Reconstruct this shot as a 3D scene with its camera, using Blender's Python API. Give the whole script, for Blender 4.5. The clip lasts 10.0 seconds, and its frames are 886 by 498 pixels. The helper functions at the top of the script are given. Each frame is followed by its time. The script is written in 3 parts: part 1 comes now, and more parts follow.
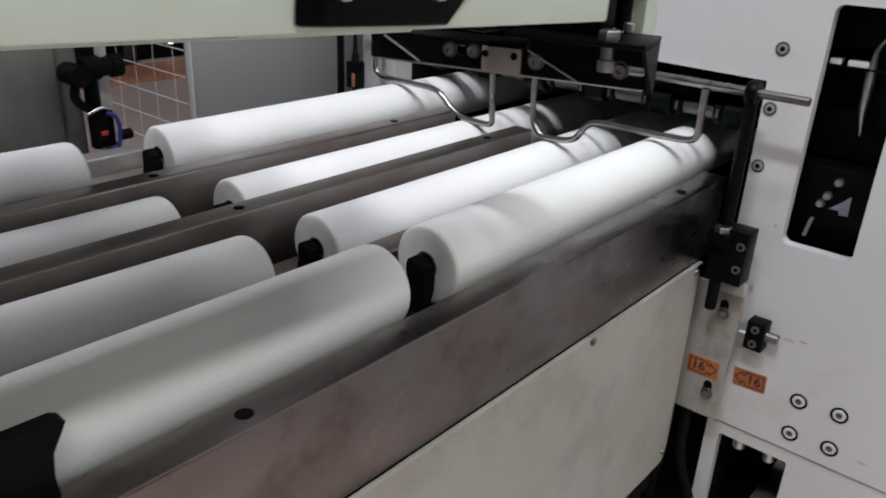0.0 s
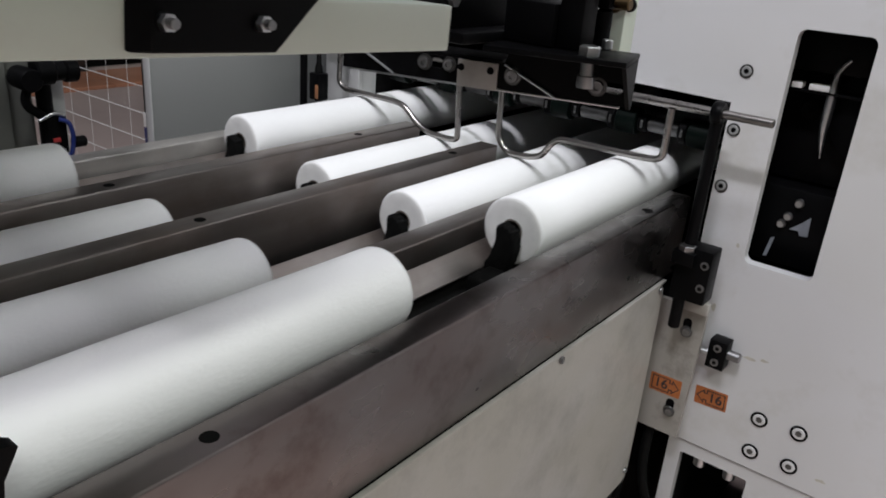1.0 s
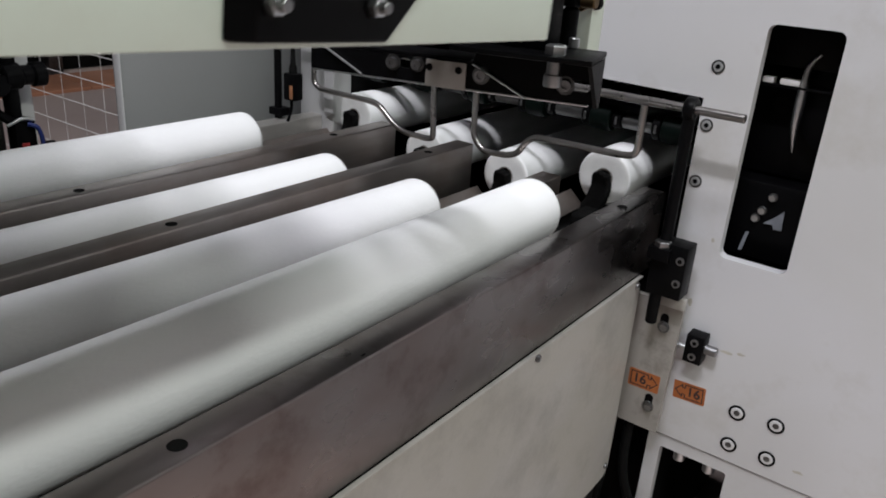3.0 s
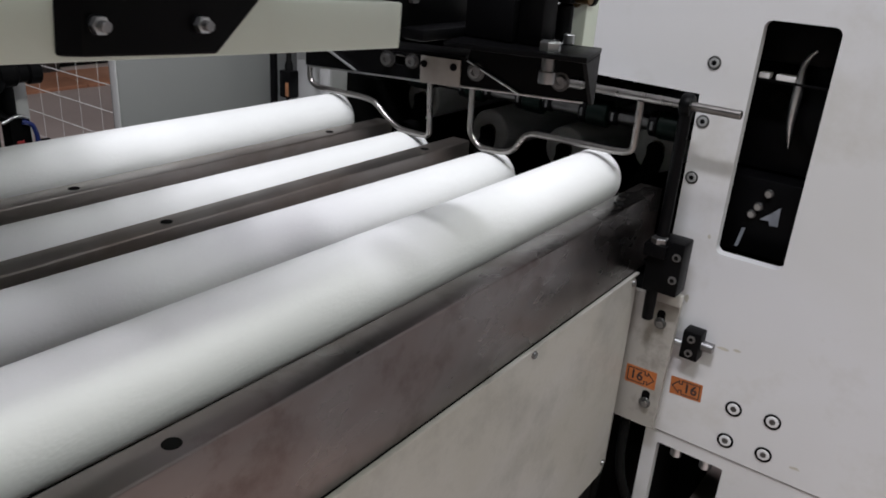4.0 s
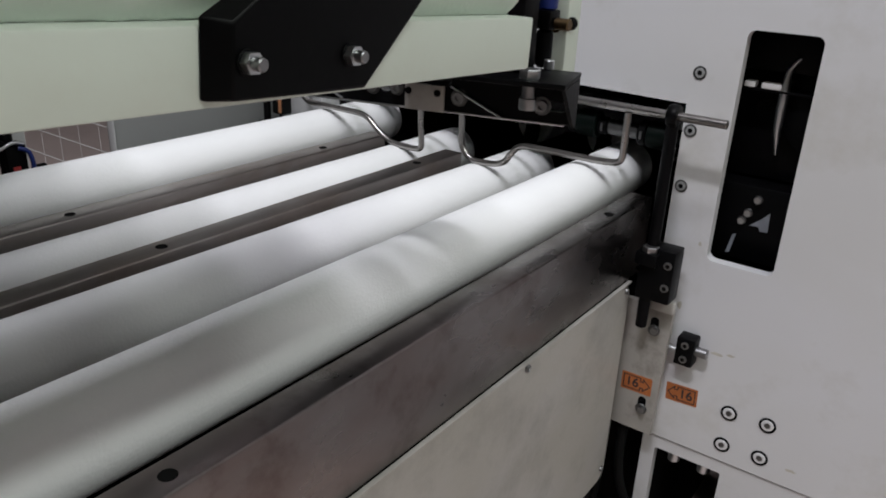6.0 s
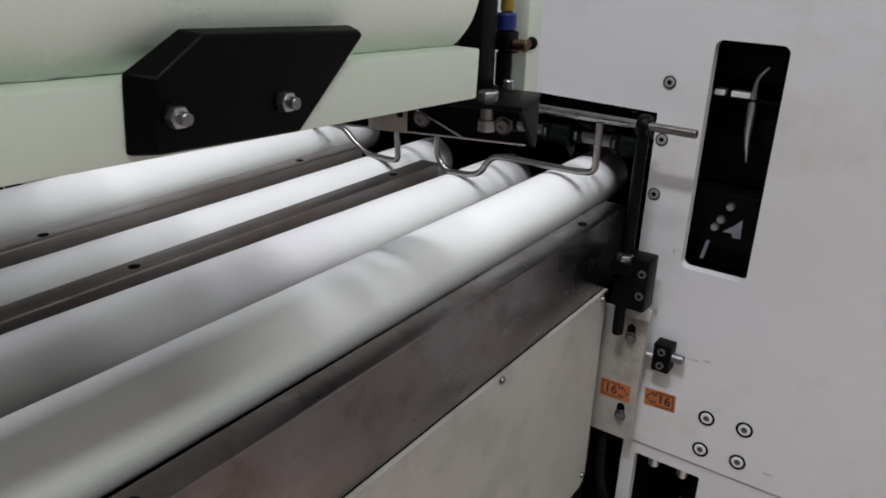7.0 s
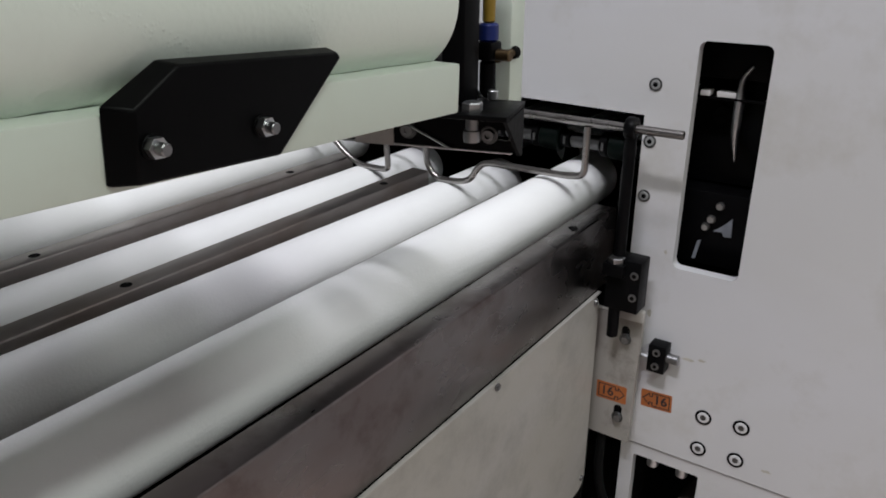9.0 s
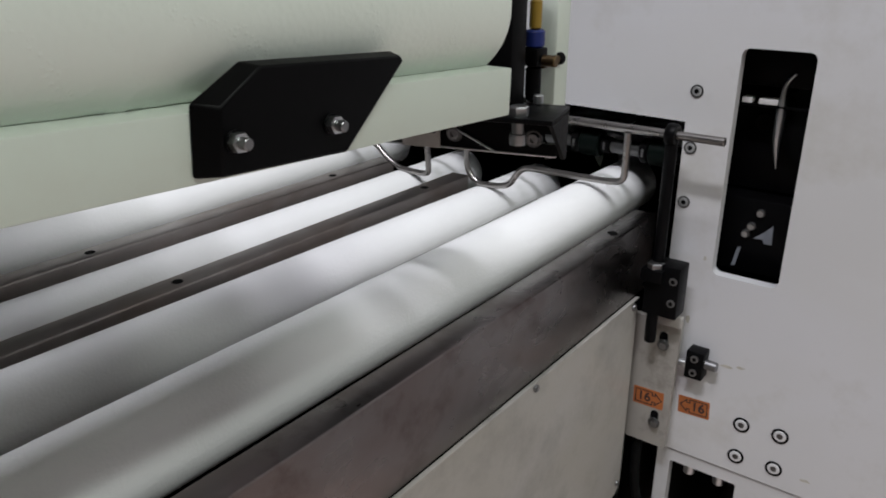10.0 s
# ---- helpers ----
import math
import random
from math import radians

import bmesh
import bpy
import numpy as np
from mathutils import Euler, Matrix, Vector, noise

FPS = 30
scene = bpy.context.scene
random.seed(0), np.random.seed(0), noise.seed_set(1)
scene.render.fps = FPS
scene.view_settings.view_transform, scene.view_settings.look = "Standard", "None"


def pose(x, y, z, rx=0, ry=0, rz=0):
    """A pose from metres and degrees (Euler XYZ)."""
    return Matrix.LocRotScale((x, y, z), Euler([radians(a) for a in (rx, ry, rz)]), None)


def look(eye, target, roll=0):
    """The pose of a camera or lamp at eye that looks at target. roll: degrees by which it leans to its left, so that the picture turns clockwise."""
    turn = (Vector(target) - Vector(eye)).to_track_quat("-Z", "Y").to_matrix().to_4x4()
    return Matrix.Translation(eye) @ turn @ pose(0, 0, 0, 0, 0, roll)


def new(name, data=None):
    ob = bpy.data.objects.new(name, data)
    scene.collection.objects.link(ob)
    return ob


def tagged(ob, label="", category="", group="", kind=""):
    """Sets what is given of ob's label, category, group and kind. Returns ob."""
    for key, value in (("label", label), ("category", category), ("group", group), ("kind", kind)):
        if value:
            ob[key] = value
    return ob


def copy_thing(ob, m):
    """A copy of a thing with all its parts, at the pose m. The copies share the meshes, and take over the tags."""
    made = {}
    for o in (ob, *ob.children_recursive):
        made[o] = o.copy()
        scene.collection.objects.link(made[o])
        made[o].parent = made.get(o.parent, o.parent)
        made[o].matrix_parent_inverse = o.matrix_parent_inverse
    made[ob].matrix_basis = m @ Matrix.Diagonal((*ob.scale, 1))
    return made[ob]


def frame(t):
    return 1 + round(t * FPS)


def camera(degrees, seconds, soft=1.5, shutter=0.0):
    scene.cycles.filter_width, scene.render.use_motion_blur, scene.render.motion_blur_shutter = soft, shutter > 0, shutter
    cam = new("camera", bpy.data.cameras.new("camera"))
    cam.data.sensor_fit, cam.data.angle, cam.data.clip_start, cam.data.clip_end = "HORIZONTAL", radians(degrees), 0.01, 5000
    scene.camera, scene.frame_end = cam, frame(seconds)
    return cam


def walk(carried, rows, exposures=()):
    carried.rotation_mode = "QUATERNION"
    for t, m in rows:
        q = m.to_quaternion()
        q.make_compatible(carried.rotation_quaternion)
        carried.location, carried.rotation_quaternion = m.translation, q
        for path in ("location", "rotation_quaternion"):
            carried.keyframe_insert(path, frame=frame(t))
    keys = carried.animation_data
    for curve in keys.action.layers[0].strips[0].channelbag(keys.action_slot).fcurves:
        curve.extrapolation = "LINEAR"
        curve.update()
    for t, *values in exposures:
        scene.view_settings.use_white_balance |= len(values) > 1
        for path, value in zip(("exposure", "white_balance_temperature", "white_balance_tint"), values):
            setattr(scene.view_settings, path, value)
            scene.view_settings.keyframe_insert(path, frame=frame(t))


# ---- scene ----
cam = camera(60.0, 10.0, soft=1.8, shutter=0.5)
PATH = [
    (0, (0.093, 0.058, 1.361), (1.493, 1.24, 0.561), 2.6),
    (0.5, (0.103, 0.066, 1.361), (1.561, 1.199, 0.592), 3.4),
    (1, (0.094, 0.086, 1.353), (1.582, 1.187, 0.596), 4.7),
    (1.5, (0.088, 0.094, 1.352), (1.594, 1.174, 0.598), 5.0),
    (2, (0.095, 0.084, 1.355), (1.604, 1.158, 0.6), 4.9),
    (2.5, (0.102, 0.079, 1.356), (1.612, 1.152, 0.601), 4.4),
    (4, (0.109, 0.076, 1.356), (1.621, 1.137, 0.589), 4.1),
    (4.5, (0.106, 0.075, 1.361), (1.616, 1.141, 0.597), 3.9),
    (5, (0.107, 0.073, 1.365), (1.616, 1.14, 0.601), 3.7),
    (6.5, (0.121, 0.053, 1.398), (1.635, 1.112, 0.632), 2.1),
    (7, (0.131, 0.041, 1.407), (1.653, 1.089, 0.643), 1.8),
    (7.5, (0.134, 0.037, 1.408), (1.662, 1.073, 0.639), 1.5),
    (8, (0.131, 0.038, 1.411), (1.653, 1.09, 0.651), 1.1),
    (8.5, (0.135, 0.039, 1.413), (1.662, 1.085, 0.655), 0.7),
    (9, (0.135, 0.036, 1.415), (1.666, 1.077, 0.66), 0.2),
    (9.5, (0.125, 0.033, 1.415), (1.636, 1.107, 0.665), 0.3),
    (10, (0.109, 0.033, 1.416), (1.596, 1.148, 0.678), 0.0),
]
walk(cam, [(t, look(e, g, r)) for t, e, g, r in PATH], exposures=[(0, 0.0), (2.6, 0.0), (4.0, -0.03), (4.6, -0.18), (6.3, -0.25), (10, -0.25)])

# ---------------------------------------------------------------- world and light
world = bpy.data.worlds.new("hall_air")
world.use_nodes = True
world.node_tree.nodes["Background"].inputs[0].default_value = (0.80, 0.90, 1.0, 1)
world.node_tree.nodes["Background"].inputs[1].default_value = 0.11
scene.world = world
scene.view_settings.exposure = 0.0


def strip_light(name, x, y, z, sx, sy, watts, colour):
    lamp = bpy.data.lights.new(name, "AREA")
    lamp.shape, lamp.size, lamp.size_y, lamp.energy, lamp.color = "RECTANGLE", sx, sy, watts, colour
    ob = new(name, lamp)
    ob.matrix_world = pose(x, y, z)
    return ob


COOL, GREENISH = (0.95, 0.945, 1.02), (0.95, 1.0, 0.95)
LAMPS = [(-1.65, 0.15, 5.6, 0.3, 1.3, 195, COOL), (-0.5, 0.15, 5.6, 0.3, 1.3, 65, COOL), (4.0, 1.2, 5.6, 0.3, 7.0, 45, COOL), (-0.4, -3.1, 5.6, 4.0, 0.3, 220, GREENISH)]
for lx, ly, lz, sx, sy, watts, colour in LAMPS:
    strip_light("hall_strip", lx, ly, lz - 0.06, sx, sy, watts, colour)


# ---------------------------------------------------------------- materials
def material(name, colour, rough=0.5, metal=0.0, vary=0.12, scale=8.0, fine=120.0, bump=0.05, stain=None, stain_amount=0.5, stretch=(1, 1, 1), coat=0.0, stain_scale=3.0, spec=0.5):
    """A surface with stains at one scale, grain at another, and fine relief."""
    m = bpy.data.materials.new(name)
    m.use_nodes = True
    nt = m.node_tree
    n, l = nt.nodes, nt.links
    b = n["Principled BSDF"]
    b.inputs["Metallic"].default_value = metal
    b.inputs["Coat Weight"].default_value = coat
    b.inputs["Specular IOR Level"].default_value = spec
    geo = n.new("ShaderNodeTexCoord")
    mp = n.new("ShaderNodeMapping")
    mp.inputs["Scale"].default_value = stretch
    l.new(geo.outputs["Object"], mp.inputs[0])
    big = n.new("ShaderNodeTexNoise")
    big.inputs["Scale"].default_value, big.inputs["Detail"].default_value = scale, 4
    small = n.new("ShaderNodeTexNoise")
    small.inputs["Scale"].default_value, small.inputs["Detail"].default_value = fine, 3
    l.new(mp.outputs[0], big.inputs["Vector"])
    l.new(mp.outputs[0], small.inputs["Vector"])
    ramp = n.new("ShaderNodeValToRGB")
    ramp.color_ramp.elements[0].position, ramp.color_ramp.elements[1].position = 0.3, 0.7
    ramp.color_ramp.elements[0].color = (*[c * (1 - vary) for c in colour], 1)
    ramp.color_ramp.elements[1].color = (*[min(1, c * (1 + vary)) for c in colour], 1)
    l.new(big.outputs["Fac"], ramp.inputs[0])
    out = ramp.outputs[0]
    if stain:
        dirt = n.new("ShaderNodeTexNoise")
        dirt.inputs["Scale"].default_value, dirt.inputs["Detail"].default_value, dirt.inputs["Roughness"].default_value = stain_scale, 6, 0.65
        l.new(geo.outputs["Object"], dirt.inputs["Vector"])
        r2 = n.new("ShaderNodeValToRGB")
        r2.color_ramp.elements[0].position, r2.color_ramp.elements[1].position = 0.5, 0.72
        r2.color_ramp.elements[1].color = (stain_amount,) * 3 + (1,)
        l.new(dirt.outputs["Fac"], r2.inputs[0])
        mix = n.new("ShaderNodeMix")
        mix.data_type = "RGBA"
        l.new(r2.outputs[0], mix.inputs[0])
        l.new(out, mix.inputs[6])
        mix.inputs[7].default_value = (*stain, 1)
        out = mix.outputs[2]
    l.new(out, b.inputs["Base Color"])
    rr = n.new("ShaderNodeMapRange")
    rr.inputs["To Min"].default_value, rr.inputs["To Max"].default_value = max(0.02, rough - 0.1), min(1, rough + 0.1)
    l.new(small.outputs["Fac"], rr.inputs["Value"])
    l.new(rr.outputs[0], b.inputs["Roughness"])
    if bump:
        bp = n.new("ShaderNodeBump")
        bp.inputs["Strength"].default_value, bp.inputs["Distance"].default_value = bump, 0.002
        l.new(small.outputs["Fac"], bp.inputs["Height"])
        l.new(bp.outputs[0], b.inputs["Normal"])
    return m


M_PAPER = material("tissue_paper", (0.86, 0.865, 0.87), 0.92, 0, 0.03, 5, 320, 0.14, spec=0.2)


def wrinkle(m, depth, stretch=(0.55, 1, 1), scale=22):
    """Loose creases and embossing dimples under a paper's fine grain."""
    n, l = m.node_tree.nodes, m.node_tree.links
    grain = [k for k in n if k.type == "BUMP"][0]
    co = n.new("ShaderNodeTexCoord")
    mp = n.new("ShaderNodeMapping")
    mp.inputs["Scale"].default_value = stretch
    l.new(co.outputs["Object"], mp.inputs[0])
    crease = n.new("ShaderNodeTexNoise")
    crease.inputs["Scale"].default_value, crease.inputs["Detail"].default_value, crease.inputs["Distortion"].default_value = scale, 3, 1.4
    dots = n.new("ShaderNodeTexVoronoi")
    dots.inputs["Scale"].default_value = 230
    l.new(mp.outputs[0], crease.inputs["Vector"])
    l.new(co.outputs["Object"], dots.inputs["Vector"])
    b1, b2 = n.new("ShaderNodeBump"), n.new("ShaderNodeBump")
    b1.inputs["Strength"].default_value, b1.inputs["Distance"].default_value = depth, 0.004
    b2.inputs["Strength"].default_value, b2.inputs["Distance"].default_value = depth, 0.001
    l.new(crease.outputs["Fac"], b1.inputs["Height"])
    l.new(dots.outputs["Distance"], b2.inputs["Height"])
    l.new(b1.outputs[0], b2.inputs["Normal"])
    l.new(b2.outputs[0], grain.inputs["Normal"])


wrinkle(M_PAPER, 0.14)
# tissue of the tray logs, with the greenish light on it put into the colour
M_PAPER_TINTED = material("green_lit_tissue", (0.76, 0.815, 0.755), 0.85, 0, 0.02, 5, 240, 0.08, spec=0.25)
wrinkle(M_PAPER_TINTED, 0.15, (1.6, 0.5, 0.5), 9)


def dotted_lines(m):
    """Wavy rows of small embossed dots, as on quilted tissue."""
    n, l = m.node_tree.nodes, m.node_tree.links
    grain = [k for k in n if k.type == "BUMP" and k.outputs[0].links[0].to_node.type == "BSDF_PRINCIPLED"][0]
    before = grain.inputs["Normal"].links[0].from_socket
    co = n.new("ShaderNodeTexCoord")
    rows = n.new("ShaderNodeTexWave")
    rows.bands_direction = "DIAGONAL"
    rows.inputs["Scale"].default_value, rows.inputs["Distortion"].default_value, rows.inputs["Detail Scale"].default_value = 7.0, 5.0, 1.2
    thin = n.new("ShaderNodeMapRange")
    thin.inputs["From Min"].default_value, thin.inputs["From Max"].default_value = 0.90, 0.99
    dots = n.new("ShaderNodeTexVoronoi")
    dots.inputs["Scale"].default_value = 400
    peak = n.new("ShaderNodeMapRange")
    peak.inputs["From Min"].default_value, peak.inputs["From Max"].default_value = 0.45, 0.1
    both = n.new("ShaderNodeMath")
    both.operation = "MULTIPLY"
    relief = n.new("ShaderNodeBump")
    relief.inputs["Strength"].default_value, relief.inputs["Distance"].default_value = 0.35, 0.0006
    l.new(co.outputs["Object"], rows.inputs["Vector"])
    l.new(co.outputs["Object"], dots.inputs["Vector"])
    l.new(rows.outputs["Fac"], thin.inputs["Value"])
    l.new(dots.outputs["Distance"], peak.inputs["Value"])
    l.new(thin.outputs[0], both.inputs[0])
    l.new(peak.outputs[0], both.inputs[1])
    l.new(both.outputs[0], relief.inputs["Height"])
    l.new(before, relief.inputs["Normal"])
    l.new(relief.outputs[0], grain.inputs["Normal"])


dotted_lines(M_PAPER_TINTED)
M_PAPER_END = material("tissue_edge", (0.70, 0.70, 0.685), 0.95, 0, 0.06, 40, 300, 0.15)
M_CORE = material("core_board", (0.16, 0.14, 0.12), 0.9, 0, 0.1, 30, 200, 0.1)
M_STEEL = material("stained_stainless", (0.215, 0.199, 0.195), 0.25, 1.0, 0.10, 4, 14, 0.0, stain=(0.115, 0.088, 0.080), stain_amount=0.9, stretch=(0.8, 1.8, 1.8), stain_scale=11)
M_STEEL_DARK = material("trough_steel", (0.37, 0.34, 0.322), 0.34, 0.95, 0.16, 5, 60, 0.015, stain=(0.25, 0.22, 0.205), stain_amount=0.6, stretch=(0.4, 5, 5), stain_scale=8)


def smears(m, scale, amount, tint):
    """Wiped-on oil smears and dried water marks: uneven gloss and a thin brown film."""
    n, l = m.node_tree.nodes, m.node_tree.links
    b = n["Principled BSDF"]
    co = n.new("ShaderNodeTexCoord")
    mp = n.new("ShaderNodeMapping")
    mp.inputs["Scale"].default_value, mp.inputs["Rotation"].default_value = (1.0, 1.0, 1.7), (0, 0.6, 0)
    l.new(co.outputs["Object"], mp.inputs[0])
    wipe = n.new("ShaderNodeTexNoise")
    wipe.inputs["Scale"].default_value, wipe.inputs["Detail"].default_value, wipe.inputs["Distortion"].default_value = scale, 3, 0.4
    l.new(mp.outputs[0], wipe.inputs["Vector"])
    ramp = n.new("ShaderNodeValToRGB")
    ramp.color_ramp.elements[0].position, ramp.color_ramp.elements[1].position = 0.38, 0.66
    l.new(wipe.outputs["Fac"], ramp.inputs[0])
    old_rough, old_colour = b.inputs["Roughness"].links[0].from_socket, b.inputs["Base Color"].links[0].from_socket
    add = n.new("ShaderNodeMath")
    add.operation = "MULTIPLY_ADD"
    l.new(ramp.outputs[0], add.inputs[0])
    add.inputs[1].default_value = amount
    l.new(old_rough, add.inputs[2])
    l.new(add.outputs[0], b.inputs["Roughness"])
    mix = n.new("ShaderNodeMix")
    mix.data_type, mix.blend_type = "RGBA", "MULTIPLY"
    l.new(ramp.outputs[0], mix.inputs[0])
    l.new(old_colour, mix.inputs[6])
    mix.inputs[7].default_value = (*tint, 1)
    l.new(mix.outputs[2], b.inputs["Base Color"])


smears(M_STEEL, 6, 0.10, (0.88, 0.80, 0.78))
smears(M_STEEL_DARK, 6, 0.12, (0.80, 0.74, 0.71))
# far rail steel: a lamp's reflection and its bands are put into the colour
M_STEEL_LIT = material("lit_sheet_steel", (0.58, 0.56, 0.53), 0.36, 0.75, 0.32, 5, 60, 0.03, stain=(0.42, 0.38, 0.35), stain_amount=0.5, stretch=(1, 4, 4), stain_scale=5)
M_CHROME = material("polished_rod", (0.30, 0.285, 0.275), 0.30, 1.0, 0.08, 30, 40, 0.0)
M_ZINC = material("zinc_bolt", (0.55, 0.56, 0.57), 0.35, 1.0, 0.12, 60, 300, 0.0)
M_BOLT = material("weathered_bolt", (0.27, 0.27, 0.275), 0.38, 1.0, 0.2, 60, 300, 0.0)
M_CREAM = material("cream_machine_paint", (0.415, 0.40, 0.38), 0.38, 0, 0.06, 3, 150, 0.05, stain=(0.24, 0.228, 0.21), stain_amount=0.6, stain_scale=7)
M_GRIMY = material("grimy_cream_paint", (0.30, 0.285, 0.26), 0.5, 0, 0.08, 6, 150, 0.05, stain=(0.12, 0.105, 0.09), stain_amount=0.8, stain_scale=16)
M_TRAY = material("pale_green_paint", (0.645, 0.71, 0.63), 0.40, 0, 0.03, 4, 140, 0.04, stain=(0.52, 0.50, 0.42), stain_amount=0.2, stain_scale=14)
M_PLATE = material("white_plate_paint", (0.60, 0.603, 0.62), 0.40, 0, 0.03, 2, 140, 0.05, stain=(0.40, 0.38, 0.33), stain_amount=0.5, stain_scale=4)
smears(M_PLATE, 2.2, 0.06, (0.96, 0.955, 0.93))
smears(M_CREAM, 4.0, 0.08, (0.95, 0.94, 0.90))
M_BLACK = material("black_coated_steel", (0.0022, 0.0022, 0.0026), 0.42, 0, 0.25, 20, 150, 0.06, spec=0.085)
# matt black parts, and the shade inside the housing painted as black walls
M_BLACK_MATT = material("matt_black_and_shade", (0.003, 0.003, 0.003), 0.85, 0, 0.3, 10, 90, 0.1, spec=0.1)
M_RUBBER = material("black_rubber", (0.005, 0.005, 0.005), 0.75, 0, 0.3, 60, 200, 0.3, spec=0.06)
M_DULL = material("dull_dark_steel", (0.13, 0.13, 0.13), 0.4, 1.0, 0.2, 30, 90, 0.0)
# green rubber with the shade of the entry darkened into its colour
M_GREEN = material("shaded_green_rubber", (0.0015, 0.0045, 0.0035), 0.45, 0, 0.2, 40, 160, 0.1, spec=0.12)
M_GREASE = material("dried_grease", (0.45, 0.43, 0.375), 0.45, 0, 0.12, 60, 200, 0.0)
M_GLASSY = material("worn_grey_sheet", (0.20, 0.215, 0.24), 0.35, 0, 0.25, 30, 120, 0.1)
M_GREY = material("grey_cabinet_paint", (0.245, 0.25, 0.248), 0.55, 0, 0.05, 2, 120, 0.08)
M_LIGHTGREY = material("light_grey_frame_paint", (0.52, 0.52, 0.52), 0.5, 0, 0.05, 4, 120, 0.05)
M_DIRTY = material("grimy_beige_metal", (0.115, 0.118, 0.105), 0.6, 0, 0.2, 9, 90, 0.1, stain=(0.08, 0.08, 0.07), stain_amount=0.7, stain_scale=12)
M_FLOOR = material("pink_floor_coating", (0.53, 0.435, 0.40), 0.5, 0, 0.08, 0.7, 30, 0.05, stain=(0.42, 0.33, 0.30), stain_amount=0.5, stain_scale=1.2)
M_BROWN = material("orange_brown_floor_zone", (0.42, 0.19, 0.11), 0.7, 0, 0.12, 3, 60, 0.1)
M_WALL = material("hall_wall_paint", (0.30, 0.31, 0.31), 0.7, 0, 0.05, 0.6, 20, 0.05)
M_WIRE = material("white_mesh_wire", (0.80, 0.80, 0.78), 0.5, 0, 0.05, 20, 100, 0.05)
M_ORANGE = material("orange_sticker", (0.37, 0.112, 0.03), 0.5, 0, 0.06, 60, 300, 0.03, stain=(0.45, 0.17, 0.05), stain_amount=0.5, stain_scale=60)
M_INK = material("black_ink", (0.03, 0.02, 0.02), 0.6, 0, 0.1, 50, 200, 0.0)
M_BLUE = material("blue_plastic", (0.008, 0.02, 0.13), 0.35, 0, 0.1, 40, 200, 0.05)
M_YELLOW = material("yellow_cap", (0.25, 0.16, 0.02), 0.4, 0, 0.1, 40, 200, 0.05)
M_BRASS = material("dull_brass", (0.14, 0.095, 0.05), 0.4, 1, 0.15, 50, 200, 0.05)
M_RED = material("red_plastic", (0.35, 0.03, 0.03), 0.4, 0, 0.1, 40, 200, 0.05)
M_LABEL = material("brown_orange_label", (0.30, 0.13, 0.06), 0.5, 0, 0.1, 40, 200, 0.0)
M_GLOW = bpy.data.materials.new("lamp_tube")
M_GLOW.use_nodes = True
M_GLOW.node_tree.nodes["Principled BSDF"].inputs["Emission Color"].default_value = (1, 0.97, 0.9, 1)
M_GLOW.node_tree.nodes["Principled BSDF"].inputs["Emission Strength"].default_value = 6


# ---------------------------------------------------------------- builders
def thing(name, label, category, group="", m=None, kind=""):
    ob = new(name)
    ob.empty_display_size = 0.05
    if m is not None:
        ob.matrix_world = m
    return tagged(ob, label, category, group, kind)


def mesh_of(bm, name, mat, smooth=True):
    me = bpy.data.meshes.new(name)
    bm.normal_update()
    bm.to_mesh(me)
    bm.free()
    for m in mat if isinstance(mat, (list, tuple)) else [mat]:
        me.materials.append(m)
    if smooth:
        me.polygons.foreach_set("use_smooth", [True] * len(me.polygons))
        me.set_sharp_from_angle(angle=radians(35))
    return me


def part(name, bm, mat, parent=None, label="", m=None):
    ob = new(name, mesh_of(bm, name, mat))
    if parent is not None:
        ob.parent = parent
    if m is not None:
        ob.matrix_local = m
    if label:
        ob["label"] = label
    return ob


def box(x0, x1, y0, y1, z0, z1, bevel=0.0015, seg=2, bm=None):
    own = bm is None
    b = bmesh.new()
    bmesh.ops.create_cube(b, size=1, matrix=Matrix.Translation(((x0 + x1) / 2, (y0 + y1) / 2, (z0 + z1) / 2)) @ Matrix.Diagonal((x1 - x0, y1 - y0, z1 - z0, 1)))
    if bevel:
        bmesh.ops.bevel(b, geom=b.edges[:], offset=bevel, segments=seg, affect="EDGES", profile=0.5)
    if own:
        return b
    me = bpy.data.meshes.new("tmp")
    b.to_mesh(me)
    b.free()
    bm.from_mesh(me)
    bpy.data.meshes.remove(me)
    return bm


AX = {"x": Matrix.Rotation(radians(90), 4, "Y"), "y": Matrix.Rotation(radians(-90), 4, "X"), "z": Matrix.Identity(4)}


def lathe(profile, axis="z", at=(0, 0, 0), seg=32, bm=None):
    """A turned body: profile of (radius, height) along the axis."""
    bm = bm or bmesh.new()
    rings = []
    m = Matrix.Translation(at) @ AX[axis]
    for r, h in profile:
        if r < 1e-6:
            rings.append([bm.verts.new(m @ Vector((0, 0, h)))])
        else:
            rings.append([bm.verts.new(m @ Vector((r * math.cos(2 * math.pi * i / seg), r * math.sin(2 * math.pi * i / seg), h))) for i in range(seg)])
    for a, b in zip(rings, rings[1:]):
        for i in range(seg):
            j = (i + 1) % seg
            if len(a) == 1 and len(b) == 1:
                continue
            if len(a) == 1:
                bm.faces.new((a[0], b[j], b[i]))
            elif len(b) == 1:
                bm.faces.new((a[i], a[j], b[0]))
            else:
                bm.faces.new((a[i], a[j], b[j], b[i]))
    bmesh.ops.recalc_face_normals(bm, faces=bm.faces[:])
    return bm


